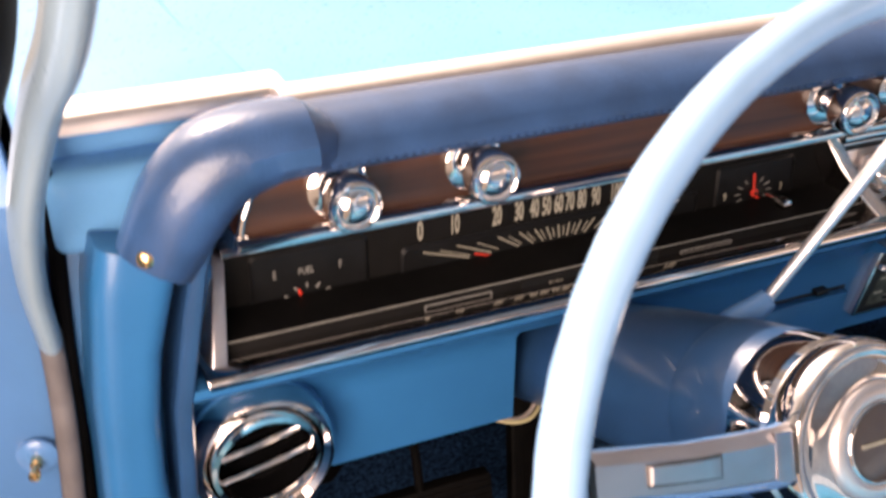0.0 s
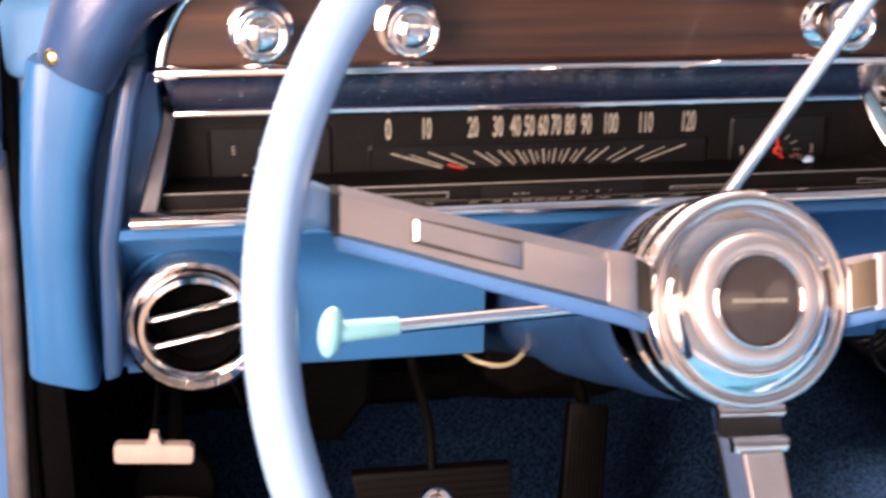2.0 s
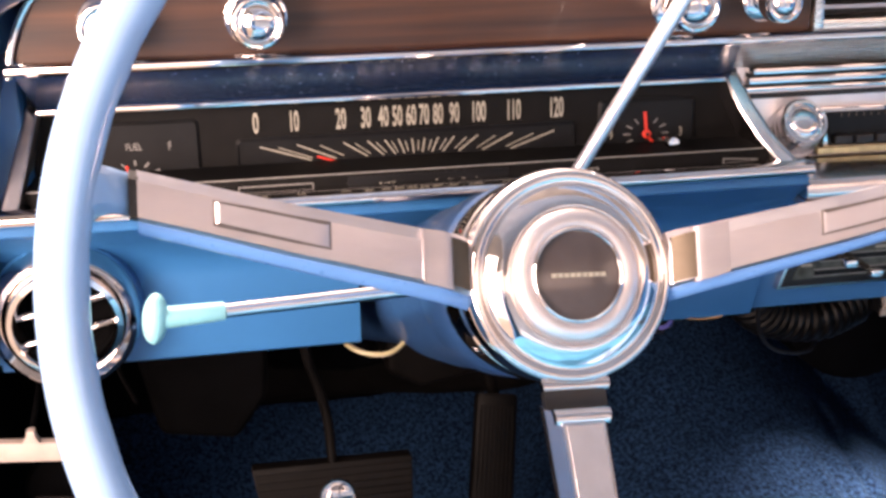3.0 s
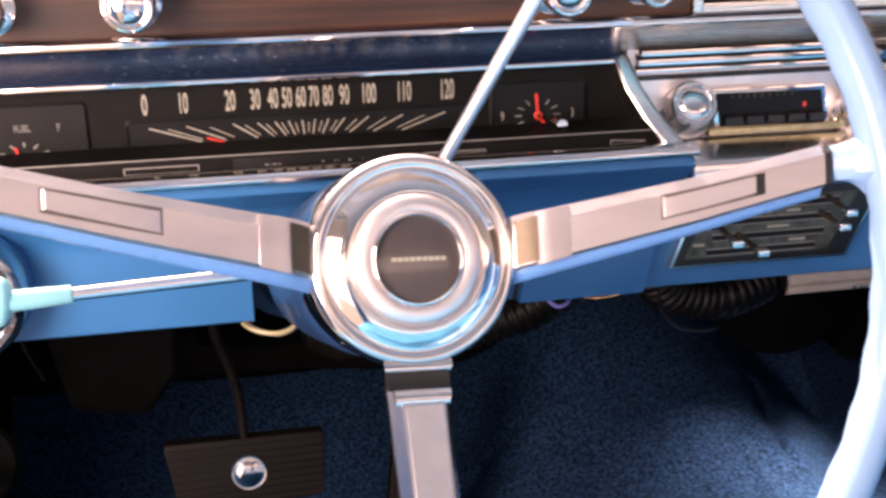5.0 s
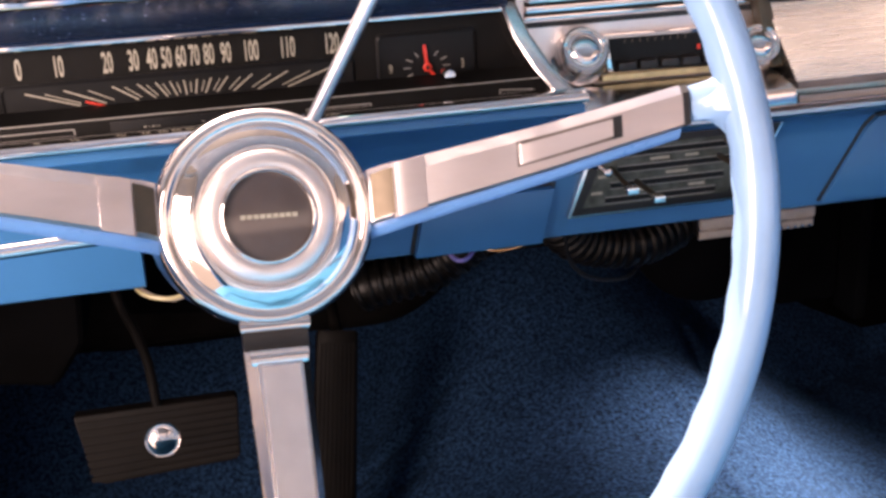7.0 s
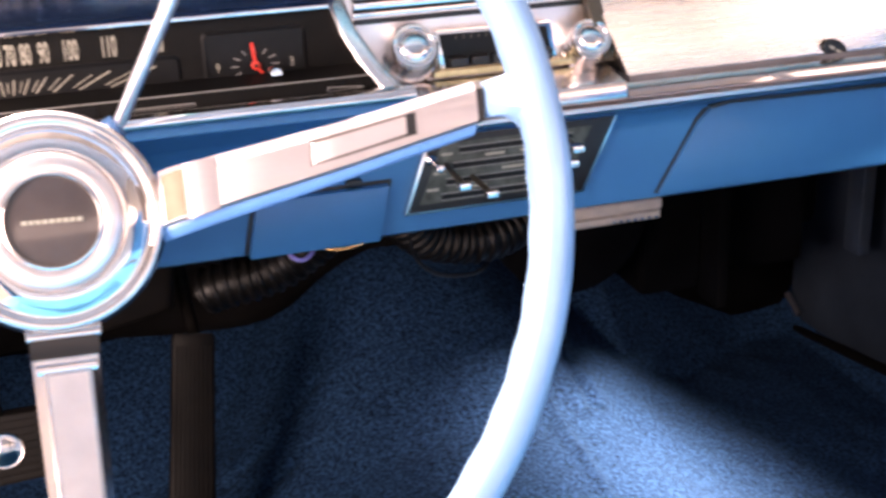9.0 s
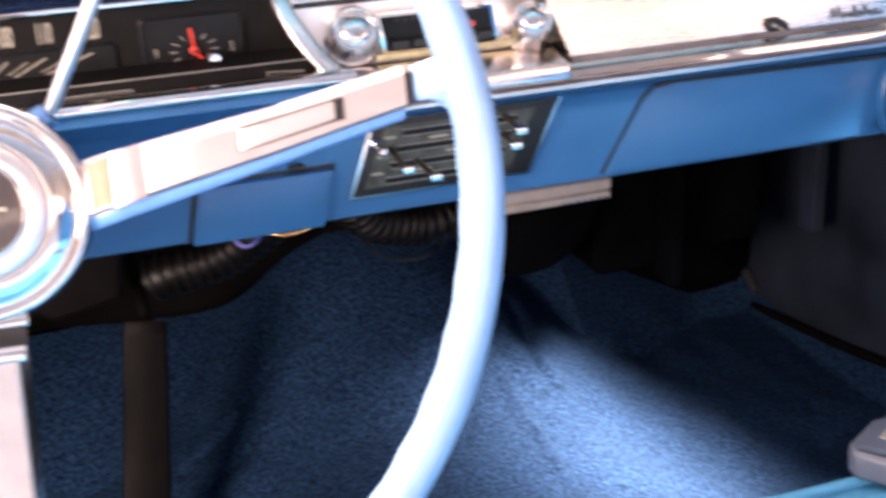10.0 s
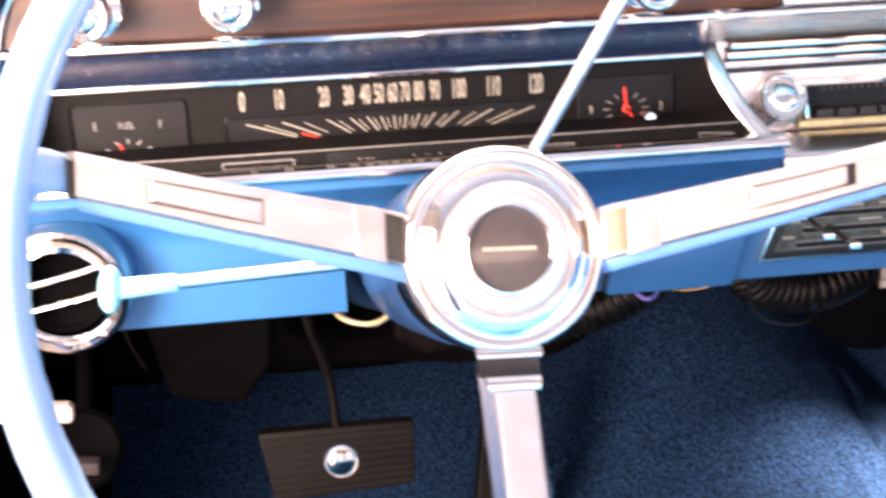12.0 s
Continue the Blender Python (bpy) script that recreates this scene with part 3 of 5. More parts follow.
    part("lower_panel", prism(prof, 0.045, 0.2490, "x", 0.0), PAINT, d, "blue painted lower panel", angle=50)
    prof2 = [(y, z if z < 0.531 else 0.531 + (z - 0.531) * 0.45) for y, z in prof]
    part("lower_panel", prism(prof2, 0.2490, 0.80, "x", 0.0), PAINT, d, "blue painted lower panel", angle=50)
    top_only = [(y, z) for y, z in prof if z > 0.53]
    part("column_bridge", prism(top_only, -0.044, 0.045, "x"), PAINT, d, angle=50)
    # passenger side
    pan = [(0.4090, 0.5635), (0.3910, 0.620), (0.3875, 0.635), (0.93, 0.635), (0.93, 0.5635)]
    bm = prism(pan, -0.034, 0.02, "y", 0.0015)
    for v in bm.verts:
        if v.co.y < 0:
            v.co.y += (v.co.z - 0.5635) * 0.38
    part("passenger_panel", bm, SATIN, d, "bright satin aluminium trim panel")
    part("panel_gap", box(0.4085, 0.93, -0.0365, -0.02, 0.5600, 0.5638), GREYRUBBER, d, "dull grey channel under the trim panel")
    part("panel_strip", prism([(-0.02, 0.5506), (-0.046, 0.5506), (-0.0505, 0.5512), (-0.0515, 0.5540), (-0.0500, 0.5585), (-0.042, 0.5608), (-0.02, 0.5612)], 0.4015, 0.93, "x", 0.0005), CHROME, d, "chrome strip under the trim panel")
    part("panel_lip", prism([(-0.02, 0.5462), (-0.050, 0.5462), (-0.0540, 0.5470), (-0.0540, 0.5494), (-0.050, 0.5504), (-0.02, 0.5504)], 0.2490, 0.93, "x"), BRUSHED, d, "dull metal lip")
    part("panel_groove", box(0.392, 0.93, -0.0180, -0.008, 0.6175, 0.6195), BLACK, d)
    part("panel_rib", prism([(-0.010, 0.6200), (-0.030, 0.6225), (-0.030, 0.6285), (-0.010, 0.6320)], 0.389, 0.93, "x"), CHROME, d, "chrome rib")


build_dash()


def build_louvre():
    v = thing("centre_vent", (0.33, -0.06, 0.668), "satin metal louvred vent beside the walnut strip", "air vent")
    part("frame", merge(box(0.2355, 0.2415, -0.070, -0.03, 0.664, 0.704, 0.001), box(0.2415, 0.93, -0.070, -0.03, 0.664, 0.6705, 0.001), box(0.2415, 0.93, -0.068, -0.03, 0.6985, 0.704, 0.001)), SATIN, v, "satin frame")
    part("opening", box(0.2415, 0.93, -0.045, -0.035, 0.6705, 0.6985), BLACK, v)
    for k in range(3):
        z = 0.6765 + 0.0075 * k
        part("slat", prism([(-0.066, z), (-0.046, z + 0.003), (-0.046, z + 0.0045), (-0.066, z + 0.0022)], 0.2415, 0.93, "x"), BRUSHED, v)


build_louvre()


def build_cluster():
    c = thing("instrument_cluster", (0.0, 0.0, 0.57), "black instrument cluster with speedometer, fuel gauge and clock", "gauges")
    Y = 0.002
    face = [(-0.2400, 0.570), (0.2330, 0.570), (0.2180, 0.592), (0.2090, 0.610), (0.2050, 0.628), (-0.2340, 0.628)]
    plate = part("face_plate", prism(face, Y, Y + 0.004), FACE, c, "black face plate")
    part("recess_wall", merge(box(-0.245, 0.245, Y + 0.004, Y + 0.012, 0.56, 0.635)), BLACK, c)
    # windows let into the plate
    def window(name, x0, x1, z0, z1, label):
        def rounded(x0, x1, z0, z1, r):
            pts = []
            for cx, cz, a0 in ((x1 - r, z1 - r, 0), (x0 + r, z1 - r, 90), (x0 + r, z0 + r, 180), (x1 - r, z0 + r, 270)):
                pts += [(cx + r * math.cos(radians(a0 + 22.5 * k)), cz + r * math.sin(radians(a0 + 22.5 * k))) for k in range(5)]
            return pts
        w = part(name, prism(rounded(x0, x1, z0, z1, 0.003), Y - 0.0007, Y + 0.001), DIALBLACK, c, label)
        outer, inner = rounded(x0 - 0.0016, x1 + 0.0016, z0 - 0.0016, z1 + 0.0022, 0.0042), rounded(x0, x1, z0, z1, 0.003)
        bm = bmesh.new()
        rows = [[bm.verts.new((x, y, z)) for x, z in ring] for ring, y in ((outer, Y), (outer, Y - 0.0006), (inner, Y - 0.0022), (inner, Y - 0.0006))]
        for p, q in zip(rows, rows[1:]):
            for k in range(len(p)):
                j = (k + 1) % len(p)
                bm.faces.new((p[k], p[j], q[j], q[k]))
        part("window_rim", bm, DIALBLACK, w, angle=20)
        return w
    P = Y - 0.0008
    speed = window("speed_window", -0.115, 0.106, 0.5785, 0.6000, "speedometer window")
    fuel = window("fuel_window", -0.213, -0.140, 0.5785, 0.6145, "fuel gauge window")
    clock = window("clock_window", 0.124, 0.189, 0.5785, 0.6125, "clock window")
    # numerals 0 to 120
    xs = [-0.103, -0.079, -0.049, -0.033, -0.0215, -0.0125, -0.0035, 0.005, 0.0142, 0.025, 0.041, 0.0645, 0.0935]
    for k, x in enumerate(xs):
        w = str(10 * k)
        part("numeral", lettering(w, 0.0185, facing(x, Y - 0.0002, 0.6108), 0.36 if len(w) > 1 else 0.42, bold=0.00035), CREAM, plate, smooth=False)
    mid = 0.0
    for k in range(25):
        x = float(np.interp(k / 2, range(13), xs))
        long = k % 2 == 0
        f = min(1.0, abs(x - mid) / 0.10)
        zt, zb = (0.5962, 0.5868 - 0.001 * f) if long else (0.5950, 0.5882 - 0.001 * f)
        xt, xb = mid + (x - mid) * 0.985, mid + (x - mid) * (0.67 if long else 0.75)
        part("tick", bar((xt, zt), (xb, zb), 0.0009 if long else 0.0006, P), CREAM, speed, smooth=False)
    part("needle", bar((-0.0655, 0.5882), (-0.0395, 0.5800), 0.0011, P - 0.0008), RED, speed, "red needle", smooth=False)
    part("odometer", merge(*[box(-0.018 + 0.006 * i, -0.0135 + 0.006 * i, P - 0.0004, P, 0.5800, 0.5828) for i in range(6)]), GREYRUBBER, speed, smooth=False)
    # lower strip with its thin line, boxes and the gear quadrant
    F = -0.036
    ledge = part("lower_strip", prism([(-0.2450, 0.5700), (0.2390, 0.5700), (0.2270, 0.5850), (-0.2410, 0.5850)], F, Y, "y"), FACE, c, "black strip below the dials")
    part("thin_line", bar((-0.2400, 0.5846), (0.2260, 0.5846), 0.0007, F - 0.0002), GREYPRINT, ledge, smooth=False)
    def outline(x0, x1, z0, z1):
        w = 0.0007
        return merge(bar((x0, z0), (x1, z0), w, F - 0.0002), bar((x0, z1), (x1, z1), w, F - 0.0002), bar((x0, z0), (x0, z1), w, F - 0.0002), bar((x1, z0), (x1, z1), w, F - 0.0002))
    part("lamp_box", outline(-0.1165, -0.0715, 0.5718, 0.5798), GREYPRINT, ledge, smooth=False)
    part("lamp_box", outline(0.070, 0.1110, 0.5722, 0.5782), GREYPRINT, ledge, smooth=False)
    part("arrow", merge(bar((0.1960, 0.5790), (0.2200, 0.5775), 0.0007, F - 0.0002), bar((0.1960, 0.5790), (0.1970, 0.5738), 0.0007, F - 0.0002), bar((0.1970, 0.5738), (0.2200, 0.5775), 0.0007, F - 0.0002)), GREYPRINT, ledge, smooth=False)
    quad = part("gear_window", box(-0.050, 0.052, F - 0.0006, F, 0.5722, 0.5822, 0.0002), DIALBLACK, c, "gear indicator window")
    part("gear_word", lettering("PARK", 0.0056, facing(-0.0255, F - 0.0008, 0.5757), 0.75), CREAM, quad, smooth=False)
    for k, w in enumerate("RNDL"):
        part("gear_letter", lettering(w, 0.0052, facing(0.006 + 0.0085 * k, F - 0.0008, 0.5757), 0.75), CREAM, quad, smooth=False)
    # fuel gauge
    part("fuel_letter", lettering("E", 0.0075, facing(-0.199, P - 0.0002, 0.6010), 0.6), GREYPRINT, fuel, smooth=False)
    part("fuel_letter", lettering("F", 0.0075, facing(-0.157, P - 0.0002, 0.6000), 0.6), GREYPRINT, fuel, smooth=False)
    part("fuel_word", lettering("FUEL", 0.0062, facing(-0.179, P - 0.0002, 0.6005), 0.75), GREYPRINT, fuel, smooth=False)
    for a in (-55, -28, 0, 28, 55):
        ca, sa = math.cos(radians(a)), math.sin(radians(a))
        part("fuel_tick", bar((-0.179 + 0.012 * sa, 0.577 + 0.012 * ca), (-0.179 + 0.018 * sa, 0.577 + 0.015 * ca), 0.0011, P), GREYPRINT, fuel, smooth=False)
    part("fuel_needle", bar((-0.1815, 0.5785), (-0.1845, 0.5890), 0.0016, P - 0.0008), RED, fuel, "red needle", smooth=False)
    # clock
    cx, cz = 0.1560, 0.5905
    for h in range(12):
        a = radians(30 * h)
        if h == 3 or h == 9:
            part("clock_numeral", lettering(str(h), 0.0088, facing(cx + 0.0245 * math.sin(a), P - 0.0002, cz), 0.55), CREAM, clock, smooth=False)
        r0, r1 = 0.0100, 0.0145
        part("clock_tick", bar((cx + r0 * 1.1 * math.sin(a), cz + r0 * 0.8 * math.cos(a)), (cx + r1 * 1.1 * math.sin(a), cz + r1 * 0.8 * math.cos(a)), 0.0008, P), GREYPRINT, clock, smooth=False)
    part("clock_hand", bar((cx, cz), (cx - 0.0015, cz + 0.0150), 0.0019, P - 0.0012), RED, clock, "red clock hand", smooth=False)
    part("clock_hand", bar((cx, cz), (cx + 0.0060, cz - 0.0080), 0.0020, P - 0.0010), RED, clock, "red clock hand", smooth=False)
    part("clock_pivot", lathe([(0.0029, 0), (0.0029, 0.0015), (0.002, 0.002), (0, 0.002)], frame_at((cx, P - 0.0010, cz), (0, -1, 0)), 20), RED, clock)
    part("pivot_cap", lathe([(0.0013, 0), (0.0013, 0.0006), (0, 0.0008)], frame_at((cx, P - 0.0031, cz), (0, -1, 0)), 14), BLACK, clock)
    part("setting_knob", lathe([(0.002, 0), (0.002, 0.018), (0.0042, 0.019), (0.0045, 0.026), (0.0035, 0.0285), (0, 0.029)], frame_at((0.1655, 0.002, 0.5893), (0, -1, 0)), 20), CHROME, clock, "small chrome knob")


build_cluster()


# ---- switches in the walnut strip ----
def dash_knob(x, z, r, label):
    k = thing("dash_knob", (x, -0.066, z), label, "knob", "knobs in the walnut strip")
    m = frame_at((x, -0.066, z), (0, -1, 0))
    part("collar", lathe([(r * 1.15, 0), (r * 1.15, 0.003), (r * 0.9, 0.005), (r * 0.6, 0.006)], m, 32), CHROME, k)
    part("knob", lathe([(r * 0.55, 0.004), (r * 0.6, 0.013), (r * 0.9, 0.016), (r, 0.020), (r, 0.029), (r * 0.96, 0.0310), (r * 0.90, 0.0322), (r * 0.82, 0.0325), (r * 0.75, 0.0314), (r * 0.66, 0.0311), (r * 0.58, 0.0322), (r * 0.45, 0.0334), (r * 0.25, 0.0343), (0, 0.0346)], m, 36), CHROME, k)


dash_knob(-0.180, 0.6840, 0.0150, "round chrome switch knob in the walnut strip")
dash_knob(-0.1005, 0.6850, 0.0150, "round chrome switch knob in the walnut strip")
dash_knob(0.1480, 0.6840, 0.0150, "round chrome switch knob in the walnut strip")
dash_knob(0.2020, 0.6840, 0.0115, "smaller chrome lighter knob in the walnut strip")


# ---- air vents ----
def air_vent(x, z, label):
    v = thing("air_vent", (x, -0.02, z), label, "air vent", "round chrome air vents")
    m = frame_at((x, -0.020, z), (0.0, -1, 0.0)) @ Matrix.Diagonal((1.05, 1.05, 1.08, 1))
    part("housing", lathe([(0.0436, 0), (0.0434, 0.011), (0.041, 0.014), (0.036, 0.012)], m, 48, close=False), PAINT, v, "blue vent housing")
    part("outer_ring", lathe([(0.0335, 0.012), (0.0345, 0.026), (0.0375, 0.0295), (0.0405, 0.027), (0.0425, 0.020), (0.0425, 0.011)], m, 48, close=False), CHROME, v, "polished chrome ring")
    mi = m @ Matrix.Rotation(radians(12), 4, "Z") @ Matrix.Rotation(radians(5), 4, "X")
    part("inner_ring", lathe([(0.0270, 0.006), (0.0274, 0.0240), (0.0292, 0.0275), (0.0322, 0.0268), (0.0345, 0.0228), (0.0354, 0.0180)], mi, 44, close=False), CHROME, v, "chrome inner ring")
    part("bowl", lathe([(0.0282, 0.022), (0.0278, 0.006), (0.024, 0.0022), (0, 0.0014)], m, 36, close=False), DARK, v, "black inside of the vent")
    for off in (-0.0085, 0.0085):
        w = math.sqrt(0.0275 ** 2 - off ** 2)
        pts = [mi @ Vector((float(sx) * w, off, 0.0165 + 0.0008 * (1 - float(sx) ** 2))) for sx in np.linspace(-1, 1, 13)]
        part("slat", tube(pts, 0.0026, 12, up=(0, -1, 0), flat=1.5), CHROME, v, "bright slat")


air_vent(-0.2255, 0.5065, "round chrome air vent in the lower dashboard by the door")
air_vent(0.7180, 0.5010, "round chrome air vent beside the glovebox")


# ---- radio ----
def build_radio():
    r = thing("car_radio", (0.31, 0.0, 0.575), "chrome-faced push-button car radio with two round knobs", "radio")
    plate = [(0.2460, 0.5690), (0.2320, 0.592), (0.2215, 0.612), (0.2155, 0.635), (0.3860, 0.635), (0.4060, 0.5690)]
    part("face_plate", prism(plate, -0.004, 0.010, "y", 0.001), PALESATIN, r, "satin metal plate")
    part("ledge", prism([(0.0, 0.5506), (-0.046, 0.5506), (-0.0505, 0.5514), (-0.0515, 0.5560), (-0.0480, 0.5640), (-0.020, 0.5700), (0.0, 0.5705)], 0.2495, 0.4005, "x", 0.0012), POLISHED, r, "satin chrome ledge")
    for z0, h, y in ((0.6170, 0.0028, -0.010), (0.6225, 0.0045, -0.014), (0.6300, 0.0040, -0.020)):
        part("rib", box(0.2215, 0.388, y, -0.003, z0, z0 + h, 0.0012), CHROME, r, "chrome rib")
    for z0, z1 in ((0.6113, 0.6148), (0.6198, 0.6225), (0.6270, 0.6300)):
        part("groove", box(0.2225, 0.3865, -0.0056, -0.003, z0, z1), BLACK, r, "dark groove")
    dial = [(0.2830, 0.5775), (0.3620, 0.5765), (0.3570, 0.6000), (0.2790, 0.6010)]
    part("dial_frame", prism([(0.2800, 0.5745), (0.3660, 0.5740), (0.3600, 0.6035), (0.2760, 0.6040)], -0.011, -0.003, "y", 0.0015), CHROME, r, "chrome dial frame")
    g = part("dial_glass", prism(dial, -0.0115, -0.010), DIALBLACK, r, "dark dial window")
    for i in range(9):
        part("dial_mark", bar((0.291 + 0.0055 * i, 0.5970), (0.291 + 0.0055 * i, 0.5995), 0.0009, -0.0116), BRONZE, g, smooth=False)
    part("dial_pointer", bar((0.345, 0.5885), (0.345, 0.5920), 0.0022, -0.0118), RED, g, smooth=False)
    for i in range(5):
        part("push_button", box(0.2850 + 0.0155 * i, 0.2978 + 0.0155 * i, -0.0175, -0.010, 0.5795, 0.5850, 0.001), BLACK, r, "black push button")
    part("gold_strip", box(0.274, 0.394, -0.0145, -0.004, 0.5718, 0.5766, 0.0012), GOLD, r, "worn gold strip under the dial")
    part("divider", prism([(0.3965, 0.5715), (0.4085, 0.5715), (0.3895, 0.6350), (0.3800, 0.6350)], -0.018, -0.004, "y", 0.002), BRONZE, r, "dark bronze end strip of the radio plate")
    for x, s, z in ((0.2600, 1.15, 0.5865), (0.3870, 1.02, 0.5800)):
        m = frame_at((x, -0.004, z), (-0.03, -0.86, 0.51))
        k = part("knob", lathe([(0.0150 * s, 0.002), (0.0153 * s, 0.007), (0.0149 * s, 0.0076), (0.0149 * s, 0.0086), (0.0152 * s, 0.0092), (0.0150 * s, 0.0130), (0.0146 * s, 0.0136), (0.0146 * s, 0.0146), (0.0148 * s, 0.0152), (0.0144 * s, 0.0200), (0.0130 * s, 0.0222), (0.0112 * s, 0.0222), (0.0102 * s, 0.0208), (0.0090 * s, 0.0206), (0.0080 * s, 0.0218), (0.0058 * s, 0.0228), (0.003 * s, 0.0234), (0, 0.0236)], m, 36), CHROME, r, "round ringed chrome knob")
        part("knob_base", lathe([(0.0164 * s, -0.006), (0.0164 * s, 0.0016), (0.0150 * s, 0.0030), (0, 0.0032)], m, 36), POLISHED, k)


build_radio()


def slab(poly, front, back, mat, name, parent, label="", width=0.001):
    return part(name, prism(poly, front, back, "y", width), mat, parent, label)


def build_heater():
    h = thing("heater_control", (0.33, -0.02, 0.478), "dark heater control panel with chrome frame and slide levers", "heater control")
    o = [(0.2655, 0.5370), (0.2450, 0.4800), (0.3790, 0.4800), (0.4070, 0.5370)]
    i = [(0.2675, 0.5357), (0.2476, 0.4818), (0.3778, 0.4818), (0.4045, 0.5357)]
    slab(o, -0.0252, -0.017, POLISHED, "frame", h, "thin bright frame")
    # flat slab: the shade of recess walls is put into its black
    slab(i, -0.0256, -0.0225, BLACK, "recess", h, "flat black border inside the frame, for recess shade")
    p = slab([(0.2740, 0.5290), (0.2560, 0.4870), (0.3640, 0.4870), (0.3850, 0.5290)], -0.0262, -0.0230, GREENPLATE, "plate", h, "grey-green control plate", 0.0003)
    for z, xa, xb in ((0.5235, 0.286, 0.370), (0.5125, 0.281, 0.365), (0.5015, 0.276, 0.360), (0.4910, 0.272, 0.354)):
        part("slot", box(xa, xb, -0.0268, -0.0258, z - 0.0019, z + 0.0019), DIALBLACK, p, smooth=False)
        part("slot_line", box(xa, xb, -0.0267, -0.0258, z + 0.0019, z + 0.0026), GREYPRINT, p, smooth=False)
        part("slot_line", box(xa, xb, -0.0267, -0.0258, z - 0.0026, z - 0.0019), GREYPRINT, p, smooth=False)
    for x, z, w in ((0.277, 0.5215, 0.008), (0.271, 0.5085, 0.008), (0.266, 0.4970, 0.008), (0.312, 0.5180, 0.014), (0.336, 0.5180, 0.010), (0.325, 0.5070, 0.016), (0.300, 0.4963, 0.010), (0.340, 0.4963, 0.012)):
        part("marking", box(x - w / 2, x + w / 2, -0.0267, -0.0258, z - 0.0009, z + 0.0009), CREAM, p, smooth=False)
    for (x0, z0), (x, z) in (((0.2765, 0.5140), (0.278, 0.5090)), ((0.2950, 0.5030), (0.297, 0.5010)), ((0.3615, 0.5260), (0.359, 0.5250)), ((0.3565, 0.5150), (0.355, 0.5150))):
        s = part("slide_lever", tube([(x0, -0.0250, z0), (x, -0.0580, z)], 0.0019, 10), BRONZE, h, "brown lever stem")
        part("lever_knob", box(x - 0.0042, x + 0.0042, -0.0650, -0.0570, z - 0.0026, z + 0.0026, 0.0012, 3), CHROME, s, "chrome slide knob")
    m = frame_at((0.2655, -0.0260, 0.5190), (0, -1, 0))
    part("fan_switch", lathe([(0.004, 0), (0.004, 0.004), (0.0020, 0.006), (0.0020, 0.022), (0.0030, 0.025), (0, 0.027)], m, 16), CHROME, h, "chrome fan switch")


build_heater()


def build_ashtray():
    a = thing("ashtray", (0.185, -0.02, 0.464), "blue painted ashtray drawer under the dashboard", "ashtray")
    slab([(0.1335, 0.4660), (0.2285, 0.4660), (0.2395, 0.5075), (0.1420, 0.5075)], -0.0195, -0.010, BLACK, "opening", a)
    slab([(0.1360, 0.4650), (0.2265, 0.4650), (0.2360, 0.5045), (0.1440, 0.5045)], -0.0270, -0.018, PAINT, "drawer_front", a, width=0.002)
    part("catch", box(0.206, 0.217, -0.026, -0.018, 0.5065, 0.5105, 0.001), BLACK, a, "small black catch")


build_ashtray()


def build_glovebox():
    g = thing("glovebox_door", (0.59, -0.02, 0.47), "blue painted glovebox door set in the lower dashboard", "glovebox")
    door = [(0.4400, 0.4695), (0.4580, 0.5000), (0.4710, 0.5215), (0.4800, 0.5300), (0.4950, 0.5325), (0.6840, 0.5295), (0.6940, 0.5270), (0.6960, 0.5200), (0.6700, 0.4695)]
    grow = [(0.568 + (x - 0.568) * 1.012, max(0.4692, 0.5010 + (z - 0.5010) * 1.09)) for x, z in door]
    slab(grow, -0.0212, -0.012, BLACK, "gap", g)
    slab(door, -0.0245, -0.015, PAINT, "lid", g, width=0.002)
    slab([(0.4785, 0.5312), (0.4945, 0.5338), (0.6840, 0.5308), (0.6952, 0.5280), (0.6968, 0.5300), (0.6855, 0.5332), (0.4945, 0.5364), (0.4765, 0.5335)], -0.0290, -0.018, BLACK, "top_gap", g, "dark gap above the lid", 0.0004)


build_glovebox()


def build_emblem():
    e = thing("emblem", (0.57, -0.04, 0.575), "small dark oval emblem on the bright trim panel", "emblem")
    m = facing(0.5740, -0.0335, 0.5665) @ Matrix.Rotation(radians(-30), 4, "Z") @ Matrix.Diagonal((1.0, 0.58, 1, 1))
    part("oval", lathe([(0.0, 0.0), (0.0112, 0.0), (0.0114, 0.0010), (0.0095, 0.0018), (0.0088, 0.0010), (0, 0.0010)], m, 32), BLACK, e)
    bars = merge(*[prism([(cx - 0.0022, cy - 0.0018), (cx + 0.0022, cy - 0.0018), (cx + 0.0022, cy + 0.0018), (cx - 0.0022, cy + 0.0018)], 0.0010, 0.0015, "z") for cx, cy in ((-0.0034, 0), (0.0034, 0))])
    bmesh.ops.transform(bars, matrix=m, verts=bars.verts)
    part("bars", bars, CREAM, e, "two small pale bars", smooth=False)
    s = thing("script_badge", (0.64, -0.035, 0.566), "black script badge on the bright trim panel", "badge")
    wave = [(0, 0), (0.003, 0.008), (0.005, 0.001), (0.0085, 0.0085), (0.010, 0), (0.013, 0.004), (0.0145, 0.0005), (0.0175, 0.004), (0.0195, 0), (0.0225, 0.008), (0.0235, 0), (0.0265, 0.0042), (0.0280, 0.0002), (0.0315, 0.008), (0.0325, 0.0005), (0.0355, 0.0036), (0.0375, 0), (0.0405, 0.004), (0.042, 0.0006), (0.047, 0.0022)]
    pts = [(0.620 + x, -0.0335 + 0.38 * (0.003 + z), 0.5665 + z) for x, z in wave]
    part("script_line", tube(smooth_path(pts, 5), 0.0011, 8, up=(0, 1, 0)), BLACK, s)


build_emblem()


